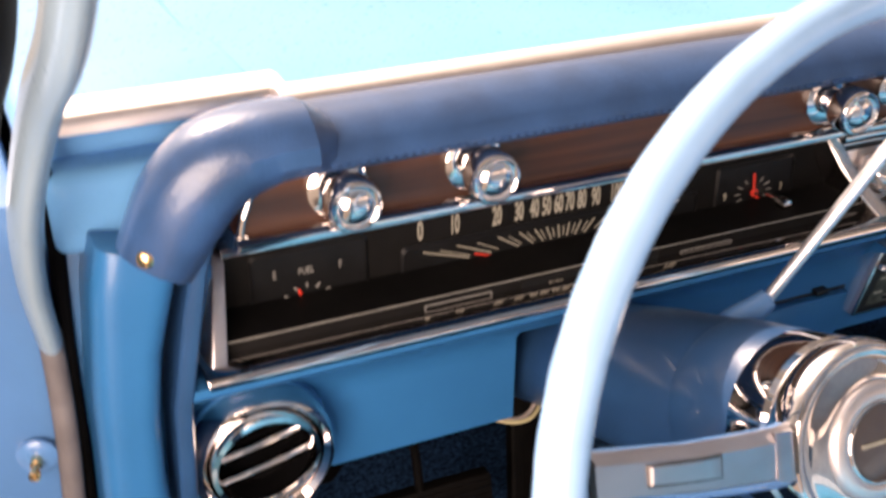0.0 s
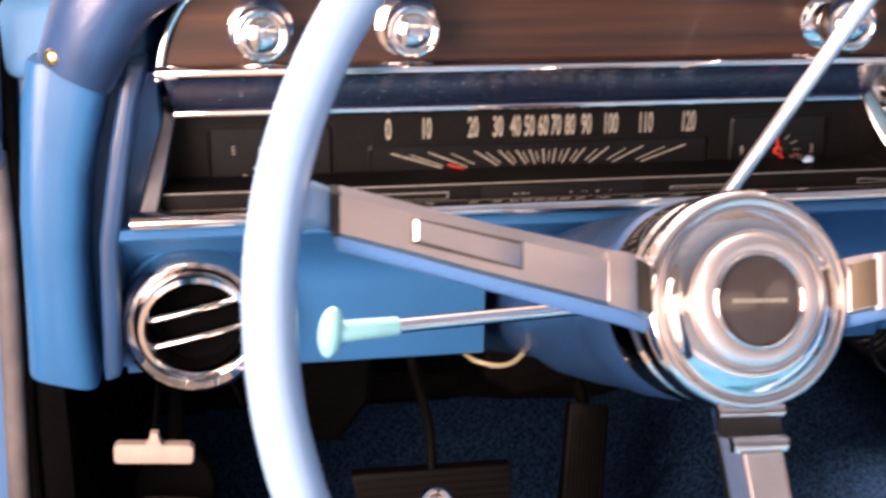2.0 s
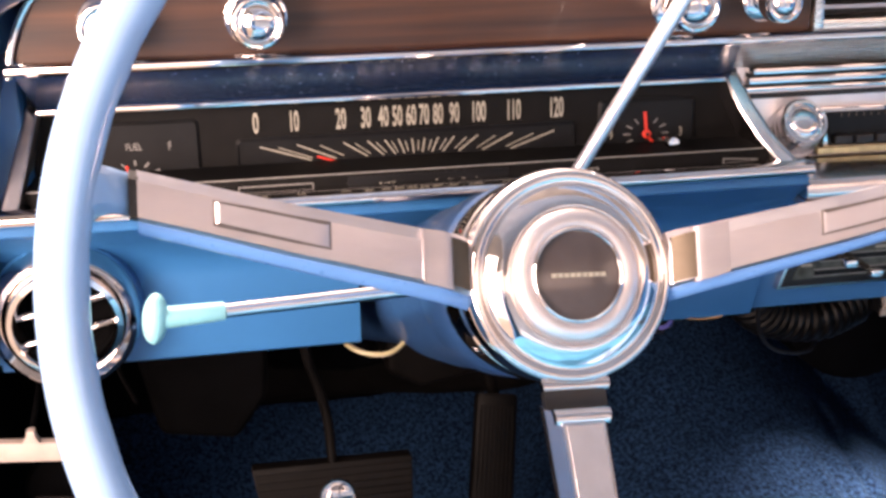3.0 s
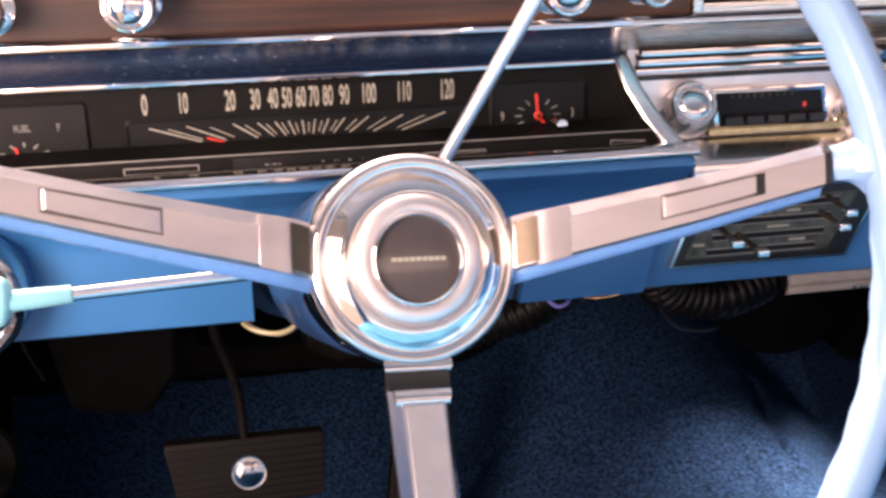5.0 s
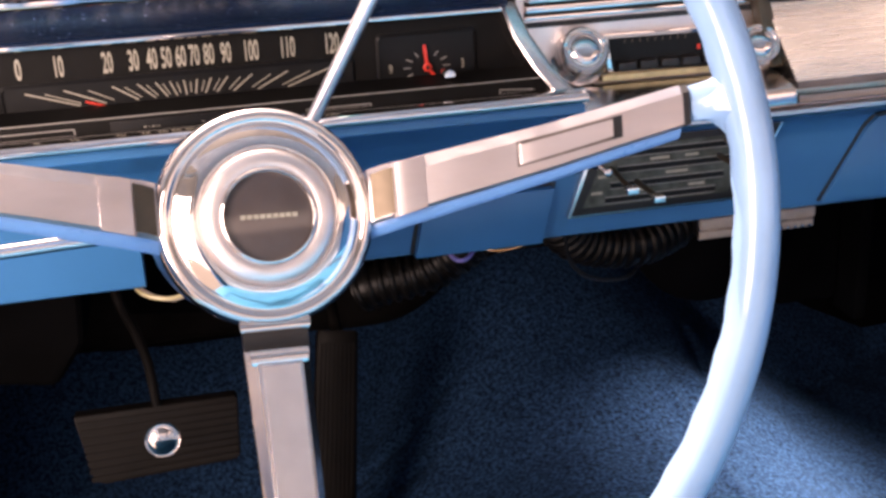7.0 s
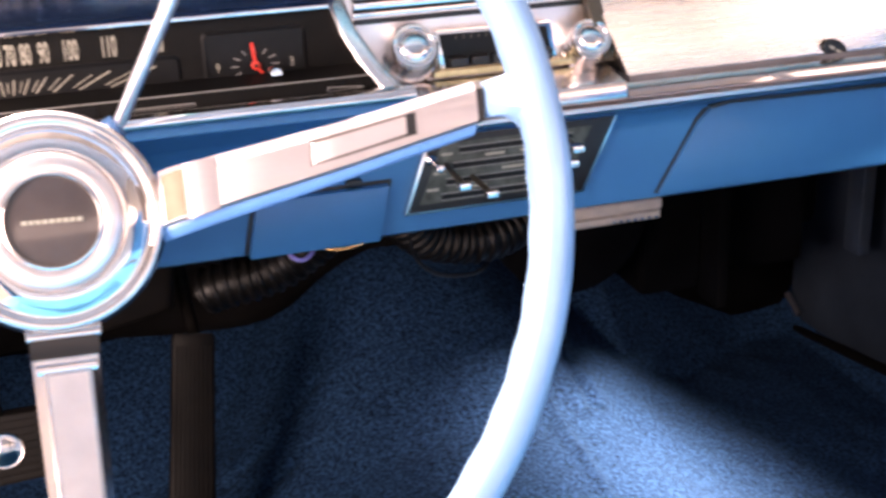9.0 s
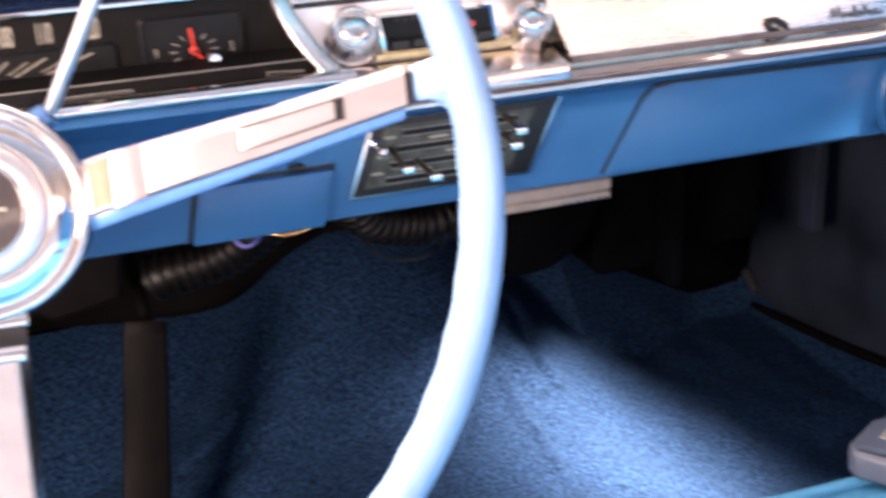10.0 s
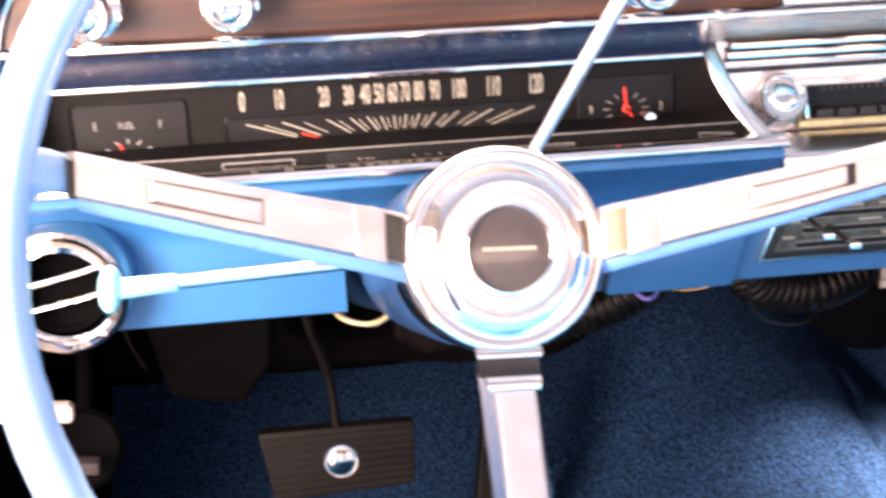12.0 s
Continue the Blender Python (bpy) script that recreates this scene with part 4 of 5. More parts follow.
# ---- steering wheel and column ----
TILT_W, TURN_W, YAW_W, SIZE_W = 19.9, -3.8, 4.6, 1.066
WC = Vector((0.031, -0.308, 0.603))
WM = Matrix.Translation(WC) @ Matrix.Rotation(radians(YAW_W), 4, "Z") @ Matrix(((1, 0, 0), (0, math.sin(radians(TILT_W)), -math.cos(radians(TILT_W))), (0, math.cos(radians(TILT_W)), math.sin(radians(TILT_W))))).to_4x4() @ Matrix.Scale(SIZE_W, 4)
WR = WM @ Matrix.Rotation(radians(TURN_W), 4, "Z")


def loft(sections, m):
    """Closed rings of local points, joined in order and capped."""
    bm = bmesh.new()
    rings = [[bm.verts.new(m @ Vector(p)) for p in s] for s in sections]
    for a, b in zip(rings, rings[1:]):
        for k in range(len(a)):
            j = (k + 1) % len(a)
            bm.faces.new((a[k], a[j], b[j], b[k]))
    bm.faces.new(rings[0])
    bm.faces.new(rings[-1][::-1])
    return bm


def spoke(sign):
    """Sections of a side spoke: along x, u up in the wheel's plane, h towards the driver."""
    steel, body = [], []
    for x, u, h, w in ((0.0445, 0.0050, -0.0500, 0.0240), (0.0500, 0.0065, -0.0455, 0.0238), (0.060, 0.0085, -0.0405, 0.0230), (0.090, 0.0145, -0.0320, 0.0215), (0.120, 0.0205, -0.0245, 0.0200), (0.150, 0.0275, -0.0180, 0.0190), (0.1765, 0.0335, -0.0128, 0.0184)):
        t = w / 2
        steel.append([(sign * x, u - t, h), (sign * x, u - t * 0.86, h + 0.0022), (sign * x, u + t * 0.55, h + 0.0026), (sign * x, u + t, h - 0.0005), (sign * x, u + t, h - 0.004), (sign * x, u - t, h - 0.004)])
        body.append([(sign * x, u - t * 1.50, h - 0.0055), (sign * x, u - t * 1.42, h - 0.0032), (sign * x, u - t * 1.05, h - 0.0010), (sign * x, u + t * 0.95, h - 0.0025), (sign * x, u + t * 0.9, h - 0.010), (sign * x, u - t * 1.1, h - 0.012)])
    return steel, body


def build_wheel():
    w = thing("steering_wheel", tuple(WC), "light blue three-spoke steering wheel with brushed steel spokes", "steering wheel")
    # rim with finger grips along its back
    R, seg, sec = 0.2024, 180, 16
    bm = bmesh.new()
    rings = []
    for i in range(seg):
        a = 2 * math.pi * i / seg
        ring = []
        for k in range(sec):
            b = 2 * math.pi * k / sec
            cr, ch = math.cos(b), math.sin(b)
            r, h = 0.0092, 0.0110
            grip = 0.0
            if ch < 0.3:
                grip = 0.0011 * (0.5 + 0.5 * math.cos(a * 48)) * (0.3 - ch)
            rr = R + (r + (grip if cr < 0 else 0)) * cr
            ring.append(bm.verts.new(WR @ Vector((rr * math.cos(a), rr * math.sin(a), (h + grip) * ch))))
        rings.append(ring)
    for i in range(seg):
        p, q = rings[i], rings[(i + 1) % seg]
        for k in range(sec):
            j = (k + 1) % sec
            bm.faces.new((p[k], q[k], q[j], p[j]))
    part("rim", bm, WHEELBLUE, w, "glossy light blue rim with finger grips", angle=80)
    for sign in (-1, 1):
        steel, body = spoke(sign)
        sp = part("spoke", merge(loft(steel, WR)), BRUSHED, w, "brushed steel spoke", angle=25)
        # lighter blue: sky light on the lower edge is put into the colour
        part("spoke_back", loft(body, WR), JAMB, sp, "blue backing of the spoke", angle=50)
        # raised rectangle; its edge shade is put into a darker steel outline
        stations = ((0.1060, 0.0180, -0.0284, 0.0046), (0.1200, 0.0207, -0.0247, 0.0044), (0.1340, 0.0237, -0.0212, 0.0042), (0.1490, 0.0268, -0.0182, 0.0039))
        joint = []
        for k, (x, u, h, w2) in enumerate(stations):
            x += -0.0009 if k == 0 else (0.0009 if k == 3 else 0)
            joint.append([(sign * x, u - w2 - 0.0008, h - 0.001), (sign * x, u - w2 - 0.0008, h + 0.0027), (sign * x, u + w2 + 0.0008, h + 0.0032), (sign * x, u + w2 + 0.0008, h - 0.001)])
        part("plate_edge_shade", loft(joint, WR), DARKSTEEL, sp, "dark outline round the raised plate, for its edge shade", angle=25)
        plate = []
        for k, (x, u, h, w2) in enumerate(stations):
            if k == 0:
                plate.append([(sign * x, u - w2, h), (sign * x, u - w2, h + 0.0030), (sign * x, u + w2, h + 0.0035), (sign * x, u + w2, h)])
                x += 0.0012
            if k == 3:
                x -= 0.0012
            plate.append([(sign * x, u - w2 * 0.9, h), (sign * x, u - w2 * 0.9, h + 0.0037), (sign * x, u + w2 * 0.9, h + 0.0043), (sign * x, u + w2 * 0.9, h)])
            if k == 3:
                x += 0.0012
                plate.append([(sign * x, u - w2, h), (sign * x, u - w2, h + 0.0030), (sign * x, u + w2, h + 0.0035), (sign * x, u + w2, h)])
        part("raised_plate", loft(plate, WR), BRUSHED, sp, "raised rectangle on the spoke", angle=25)
        part("steel_end", loft([[(sign * x, u - 0.0090, h - 0.003), (sign * x, u - 0.0084, h + 0.0020), (sign * x, u + 0.0054, h + 0.0024), (sign * x, u + 0.0090, h - 0.0007), (sign * x, u + 0.0090, h - 0.004)] for x, u, h in ((0.1760, 0.0334, -0.0128), (0.1795, 0.0339, -0.0120))], WR), BLACK, sp, "dark gap at the end of the steel", angle=25)
        if sign > 0:
            part("slot", loft([[(x, u - 0.0046, h + 0.0043), (x, u + 0.0046, h + 0.0049), (x, u + 0.0046, h), (x, u - 0.0046, h)] for x, u, h in ((0.1452, 0.0259, -0.0188), (0.1490, 0.0267, -0.0183))], WR), BLACK, sp, "dark slot")
        def ring(rows):
            return [[(sign * x, u - t, h - 0.004), (sign * x, u - t, h + d), (sign * x, u + t, h + d), (sign * x, u + t, h - 0.004)] for x, u, h, t, d in rows]
        part("collar_recess", loft(ring(((0.0452, 0.0050, -0.0494, 0.0098, 0.0034), (0.0500, 0.0065, -0.0455, 0.0098, 0.0034), (0.0545, 0.0074, -0.0432, 0.0098, 0.0034))), WR), BRONZE, sp, "dark bronze recess by the hub", angle=25)
        part("collar_band", loft(ring(((0.0532, 0.0070, -0.0438, 0.0118, 0.0026), (0.0545, 0.0073, -0.0432, 0.0114, 0.0044), (0.0590, 0.0083, -0.0410, 0.0114, 0.0044), (0.0670, 0.0099, -0.0385, 0.0108, 0.0027))), WR), BRUSHED, sp, "bright raised band", angle=25)
        # blue arm that joins spoke and rim
        arm = []
        for x, u, h, t, d in ((0.1740, 0.0340, -0.0210, 0.0074, 0.005), (0.1795, 0.0345, -0.0170, 0.0076, 0.005), (0.1815, 0.0346, -0.0140, 0.0077, 0.005), (0.1850, 0.0350, -0.0090, 0.0080, 0.006), (0.1895, 0.0350, -0.0055, 0.0088, 0.007), (0.1930, 0.0350, -0.003, 0.0115, 0.008), (0.1960, 0.0350, -0.001, 0.0160, 0.008), (0.1990, 0.0350, 0.0, 0.024, 0.007)):
            arm.append([(sign * x, u - t, h - d), (sign * x, u - t, h + d * 0.3), (sign * x, u - t * 0.6, h + d), (sign * x, u + t * 0.6, h + d), (sign * x, u + t, h + d * 0.3), (sign * x, u + t, h - d)])
        part("rim_arm", loft(arm, WR), WHEELBLUE, w, "blue arm between spoke and rim", angle=35)
    # lower spoke
    low, lowb = [], []
    for v, h, t in ((0.0550, -0.0500, 0.0136), (0.0556, -0.0468, 0.0136), (0.0610, -0.0440, 0.0135), (0.10, -0.0300, 0.0127), (0.14, -0.0180, 0.0120), (0.172, -0.0100, 0.0115)):
        low.append([(-t, -v, h - 0.012), (-t, -v, h - 0.0070), (-t * 0.70, -v, h + 0.0012), (-t * 0.62, -v, h + 0.0016), (t * 0.62, -v, h + 0.0016), (t * 0.70, -v, h + 0.0012), (t, -v, h - 0.0070), (t, -v, h - 0.012)])
    for v, h, t in ((0.036, -0.056, 0.0150), (0.06, -0.047, 0.0145), (0.10, -0.0320, 0.0134), (0.14, -0.0200, 0.0126), (0.172, -0.0120, 0.0120)):
        lowb.append([(-t * 0.7, -v, h - 0.014), (-t * 0.8, -v, h - 0.009), (t * 0.8, -v, h - 0.009), (t * 0.7, -v, h - 0.014)])
    def low_ring(rows):
        return [[(-t, -v, h - 0.004), (-t, -v, h), (t, -v, h), (t, -v, h - 0.004)] for v, h, t in rows]
    part("collar_band", loft(low_ring(((0.0400, -0.0555, 0.0150), (0.0440, -0.0500, 0.0150), (0.0465, -0.0488, 0.0148), (0.0485, -0.0500, 0.0142))), WR), CHROME, w, "chrome collar of the lower spoke", angle=60)
    part("collar_recess", loft(low_ring(((0.0478, -0.0510, 0.0138), (0.0505, -0.0514, 0.0138), (0.0535, -0.0504, 0.0138), (0.0560, -0.0490, 0.0137))), WR), BLACK, w, "black recess of the lower spoke", angle=60)
    part("spoke_lip", loft(low_ring(((0.0550, -0.0490, 0.0122), (0.0555, -0.0442, 0.0124), (0.0572, -0.0424, 0.0123), (0.0598, -0.0420, 0.0120), (0.0618, -0.0432, 0.0116))), WR), CHROME, w, "bright chrome lip of the lower spoke", angle=50)
    sp = part("spoke", loft(low, WR), POLISHED, w, "brushed steel lower spoke", angle=25)
    inset = []
    for v, h, t in ((0.0622, -0.0432, 0.0080), (0.0650, -0.0425, 0.0079), (0.10, -0.0300, 0.0076), (0.14, -0.0180, 0.0072), (0.170, -0.0106, 0.0069)):
        inset.append([(-t, -v, h), (-t, -v, h + 0.0021), (t, -v, h + 0.0021), (t, -v, h)])
    part("inset_panel", loft(inset, WR), PALESATIN, sp, "pale satin panel on the lower spoke", angle=25)
    # same backing in the darker blue, as its shaded copy
    part("spoke_back", loft(lowb, WR), SHADEDBLUE, sp, "blue backing of the spoke")
    arm = []
    for v, h, t, d in ((0.168, -0.010, 0.0120, 0.006), (0.178, -0.006, 0.013, 0.007), (0.190, -0.002, 0.019, 0.008), (0.2005, 0.0, 0.026, 0.007)):
        arm.append([(-t, -v, h - d), (-t, -v, h + d * 0.3), (-t * 0.6, -v, h + d), (t * 0.6, -v, h + d), (t, -v, h + d * 0.3), (t, -v, h - d)])
    part("rim_arm", loft(arm, WR), WHEELBLUE, w, angle=60)
    # horn cap
    cap = part("horn_ring", lathe([(0.0284, -0.0446), (0.0290, -0.0438), (0.0300, -0.0438), (0.0322, -0.0445), (0.0350, -0.0458), (0.0376, -0.0476), (0.0392, -0.0486), (0.0401, -0.0486), (0.0410, -0.0478), (0.0424, -0.0473), (0.0440, -0.0478), (0.0455, -0.0496), (0.0465, -0.0528), (0.0470, -0.0575), (0.0463, -0.0635), (0.044, -0.069)], WR, 96, close=False), CHROME, w, "polished chrome horn ring", angle=60)
    part("badge_bezel", lathe([(0.0182, -0.0425), (0.0183, -0.0402), (0.0190, -0.0395), (0.0200, -0.0398), (0.0205, -0.0410)], WR, 72, close=False), CHROME, cap, "thin bright ring round the badge", angle=60)
    part("satin_ring", lathe([(0.0203, -0.0412), (0.0212, -0.0402), (0.0236, -0.0403), (0.0262, -0.0412), (0.0278, -0.0428), (0.0285, -0.0450)], WR, 72, close=False), PALESATIN, cap, "pale satin ring of the horn cap", angle=60)
    part("badge", lathe([(0.0, -0.0408), (0.012, -0.0411), (0.0184, -0.0420)], WR, 48, close=False), BADGE, cap, "dark brown domed badge")
    for k in range(9):
        x = -0.0118 + 0.00268 * k
        mark = prism([(x, -0.0009), (x + 0.0021, -0.0009), (x + 0.0021, 0.0009), (x, 0.0009)], -0.0412, -0.0401, "z")
        bmesh.ops.transform(mark, matrix=WR, verts=mark.verts)
        part("badge_bar", mark, CREAM, cap, smooth=False)
    part("hub_shell", lathe([(0.0430, -0.0690), (0.0455, -0.0720), (0.0462, -0.0850), (0.0455, -0.0950), (0.030, -0.0950)], WR, 60, close=False), CHROME, w, "chrome hub shell")


build_wheel()


def build_column():
    c = thing("steering_column", (0.002, -0.1, 0.5), "blue painted steering column", "steering column")
    part("collar", lathe([(0.030, -0.0945), (0.0440, -0.0945), (0.0460, -0.100), (0.0465, -0.135), (0.0455, -0.140)], WM, 56), SHADEDBLUE, c, "blue column collar", angle=30)
    part("jacket", lathe([(0.0445, -0.141), (0.0450, -0.150), (0.0450, -0.200), (0.043, -0.25), (0.036, -0.30), (0.034, -0.55)], WM, 56), SHADEDBLUE, c, "blue painted column jacket", angle=30)
    g = thing("gear_lever", (0.05, -0.13, 0.60), "chrome column gear lever with blue boss", "gear lever")
    part("boss", tube(smooth_path([(0.026, -0.125, 0.565), (0.042, -0.132, 0.582), (0.0540, -0.1345, 0.589), (0.0620, -0.1350, 0.594)], 5), 0.01, 16, radii=list(np.linspace(0.0095, 0.0068, 16))), PILLARBLUE, g, "light blue lever boss")
    rod = [Vector((0.0626, -0.1351, 0.5950)) + Vector((0.0207, -0.0098, 0.04)) * float(t) for t in np.linspace(0, 3.6, 12)]
    part("rod", tube(rod, 0.004, 16, radii=list(np.linspace(0.0036, 0.0046, 12))), PALECHROME, g, "chrome lever rod")
    part("lever_knob", lathe([(0.004, 0), (0.007, 0.003), (0.011, 0.014), (0.011, 0.020), (0.007, 0.027), (0, 0.029)], frame_at(rod[-1], rod[-1] - rod[-2]), 24), TEAL, g, "pale blue lever knob")
    s = thing("turn_signal_lever", (-0.1, -0.24, 0.58), "chrome turn signal lever with teal knob", "turn signal lever")
    a, b = Vector((-0.030, -0.2230, 0.5725)), Vector((-0.1565, -0.2465, 0.5760))
    way = (b - a).normalized()
    k = (b - a).length
    part("stem", tube([a, a + way * 0.02, a + way * (k - 0.028)], 0.0026, 14, radii=[0.0036, 0.0034, 0.0032]), CHROME, s, "chrome stem")
    m = frame_at(a + way * (k - 0.036), way)
    part("sleeve", lathe([(0.0030, 0.006), (0.0042, 0.007), (0.0048, 0.028), (0.0050, 0.034)], m, 20), TEAL, s, "teal plastic sleeve")
    kb = Matrix.Translation(a + way * (k + 0.001)) @ Matrix.Rotation(radians(8), 4, "Y")
    bm = bmesh.new()
    bmesh.ops.create_uvsphere(bm, u_segments=20, v_segments=14, radius=1, matrix=kb @ Matrix.Diagonal((0.0056, 0.0070, 0.0117, 1)))
    part("lever_knob", bm, TEAL, s, "teal flattened knob")


build_column()


# ---- pedals and what hangs under the dashboard ----
def build_pedals():
    b = thing("brake_pedal", (-0.055, 0.11, 0.259), "ribbed brown-black rubber brake pedal with a chrome disc", "brake pedal")
    c = Vector((-0.0555, 0.103, 0.286))
    m = frame_at(c, (0.0, -0.943, 0.33))
    quad = [(-0.121, 0.312), (0.0055, 0.3115), (0.0075, 0.309), (0.0045, 0.266), (0.001, 0.2625), (-0.103, 0.2585), (-0.109, 0.2605), (-0.1125, 0.265), (-0.1215, 0.309)]
    def lean(bm):
        for v in bm.verts:
            v.co.y += 0.35 * (v.co.z - 0.286)
        return bm
    p = part("pad", lean(prism(quad, 0.1035, 0.115, "y", 0.003)), RUBBER, b)
    ribs = []
    for i in range(8):
        f = 0.06 + 0.118 * i
        lx, lz, rx, rz = -0.1195 + 0.007 * f, 0.3105 - 0.051 * f, 0.0060 - 0.003 * f, 0.3095 - 0.046 * f
        ribs.append(prism([(lx, lz), (rx, rz), (rx, rz - 0.0036), (lx, lz - 0.0040)], 0.1027, 0.1045, "y"))
    part("ribs", lean(merge(*ribs)), RUBBER, p, smooth=False)
    part("disc", lathe([(0.0150, -0.004), (0.0152, -0.0005), (0.0138, 0.0012), (0.012, 0.0008), (0.008, 0.0022), (0, 0.003)], m, 40), CHROME, b, "chrome disc in the pad")
    part("arm", tube(smooth_path([(-0.057, 0.116, 0.308), (-0.059, 0.120, 0.345), (-0.065, 0.118, 0.375), (-0.074, 0.11, 0.41), (-0.08, 0.10, 0.48)], 6), 0.0040, 10), RUBBER, b, "dark steel pedal arm")
    g = thing("gas_pedal", (0.075, 0.145, 0.09), "long ribbed brown-black rubber gas pedal", "gas pedal")
    def gas(u, f, lift):
        """A place on the pedal: u across from -1 to 1, f from the top down, lifted towards the driver."""
        mid = Vector((0.106, 0.230, 0.304)).lerp(Vector((0.072, 0.140, 0.095)), f)
        return mid + Vector((0.0190 + 0.0025 * f, 0, -0.003)) * u + Vector((0.02, -0.92, 0.39)) * lift
    bm = bmesh.new()
    rings = []
    for f in (0.0, 0.012, 0.04, 0.5, 0.96, 1.0):
        e = 0.90 if f in (0.0, 1.0) else 1.0
        rings.append([bm.verts.new(gas(u * e, f, l)) for u, l in ((-1, -0.012), (-1, -0.002), (-0.9, 0.0), (0.9, 0.0), (1, -0.002), (1, -0.012))])
    for a, b in zip(rings, rings[1:]):
        for k in range(6):
            bm.faces.new((a[k], a[(k + 1) % 6], b[(k + 1) % 6], b[k]))
    bm.faces.new(rings[0])
    bm.faces.new(rings[-1][::-1])
    p = part("pad", bm, RUBBER, g, angle=50)
    bm = bmesh.new()
    for k in range(9):
        u = -0.76 + 0.19 * k
        rows = [[bm.verts.new(gas(u + du, f, l)) for du, l in ((-0.05, -0.0005), (-0.035, 0.0007), (0.035, 0.0007), (0.05, -0.0005))] for f in (0.05, 0.5, 0.95)]
        for a, b in zip(rows, rows[1:]):
            for q in range(3):
                bm.faces.new((a[q], a[q + 1], b[q + 1], b[q]))
    part("ribs", bm, RUBBER, p, smooth=False)
    part("rod", tube(smooth_path([(0.108, 0.245, 0.285), (0.104, 0.29, 0.33), (0.098, 0.32, 0.42)], 6), 0.006, 10), RUBBER, g, "dark steel pedal rod")
    k = thing("parking_brake_pedal", (-0.255, 0.075, 0.30), "small black parking brake pedal with a dull brown step plate", "parking brake pedal")
    part("pad", lathe([(0.030, -0.012), (0.032, -0.004), (0.028, 0.002), (0, 0.004)], frame_at((-0.255, 0.075, 0.332), (0, -0.92, 0.38)), 32), DARK, k)
    part("plate", prism([(-0.2745, 0.3425), (-0.2360, 0.3385), (-0.2370, 0.3285), (-0.2740, 0.3325)], 0.036, 0.050, "y", 0.002), BADGE, k, "dull brown step plate")
    part("arm", tube(smooth_path([(-0.255, 0.090, 0.34), (-0.250, 0.11, 0.41), (-0.245, 0.11, 0.50)], 6), 0.006, 10), DARK, k)
    h = thing("brake_release_handle", (-0.248, -0.02, 0.41), "cream T-shaped parking brake release handle", "handle")
    part("grip", prism([(-0.2810, 0.4150), (-0.2795, 0.4128), (-0.2345, 0.4090), (-0.2325, 0.4110), (-0.2318, 0.4195), (-0.2345, 0.4220), (-0.2780, 0.4258), (-0.2805, 0.4240)], -0.037, -0.0285, "y", 0.0022, 3), PINK, h)
    part("stem", prism([(-0.2620, 0.4238), (-0.2500, 0.4228), (-0.2528, 0.4275), (-0.2530, 0.4320), (-0.2582, 0.4320), (-0.2584, 0.4275)], -0.037, -0.030, "y", 0.001), PINK, h)
    part("shaft", tube([(-0.2555, -0.031, 0.429), (-0.255, 0.06, 0.455)], 0.002, 10), DARK, h)


build_pedals()


def ribbed_hose(name, points, r, pitch, label):
    pts = smooth_path(points, 40)
    total = sum((b - a).length for a, b in zip(pts, pts[1:]))
    n = int(total / pitch) * 8
    # even steps
    lens = np.r_[0, np.cumsum([(b - a).length for a, b in zip(pts, pts[1:])])]
    arr = np.array([tuple(p) for p in pts])
    s = np.linspace(0, total, n)
    even = [Vector((np.interp(q, lens, arr[:, 0]), np.interp(q, lens, arr[:, 1]), np.interp(q, lens, arr[:, 2]))) for q in s]
    h = thing(name, tuple(even[0]), label, "hose", "ribbed hoses under the dashboard")
    part("core", tube(even[::4], r * 0.93, 20), HOSE, h, angle=80)
    for k in range(4, n - 4, 8):
        part("rib", lathe([(r * 0.9, -pitch * 0.36), (r * 1.03, -pitch * 0.26), (r * 1.08, 0), (r * 1.03, pitch * 0.26), (r * 0.9, pitch * 0.36)], frame_at(even[k], even[k + 2] - even[k - 2]), 20, close=False), HOSE, h, angle=80)
    return h


def build_mat():
    """Stiff insulation on the firewall; its lower edge sags and rises over the tunnel."""
    low = [(-0.335, 0.212), (-0.20, 0.206), (-0.03, 0.206), (0.06, 0.200), (0.147, 0.194), (0.20, 0.198), (0.235, 0.213), (0.27, 0.236), (0.32, 0.249), (0.39, 0.250), (0.46, 0.242), (0.56, 0.23), (0.70, 0.22), (0.95, 0.215)]
    edge = smooth_path([(x, 0, z) for x, z in low], 5)
    bm = bmesh.new()
    rings = []
    for p in edge:
        sag = 0.006 * noise.noise(Vector((p.x * 14, 0, 5)))
        sec = []
        for y, z in ((0.498, p.z + 0.004), (0.476, p.z), (0.463, p.z + 0.006), (0.457, p.z + 0.02), (0.455, p.z + 0.10), (0.452, 0.46), (0.498, 0.46)):
            sec.append(bm.verts.new((p.x, y + (sag if 0.451 < y < 0.49 else 0) + 0.004 * noise.noise(Vector((p.x * 9, z * 9, 2))) * (y < 0.49), z)))
        rings.append(sec)
    for a, b in zip(rings, rings[1:]):
        for k in range(len(a)):
            j = (k + 1) % len(a)
            bm.faces.new((a[k], a[j], b[j], b[k]))
    bm.faces.new(rings[0])
    bm.faces.new(rings[-1][::-1])
    solid("insulation_mat", bm, MAT, "brown-black insulation mat hung on the firewall", "insulation mat", angle=60)


build_mat()

ribbed_hose("air_hose", [(0.112, 0.110, 0.391), (0.128, 0.105, 0.397), (0.172, 0.095, 0.410), (0.225, 0.08, 0.450)], 0.018, 0.0085, "ribbed black air hose under the dashboard")
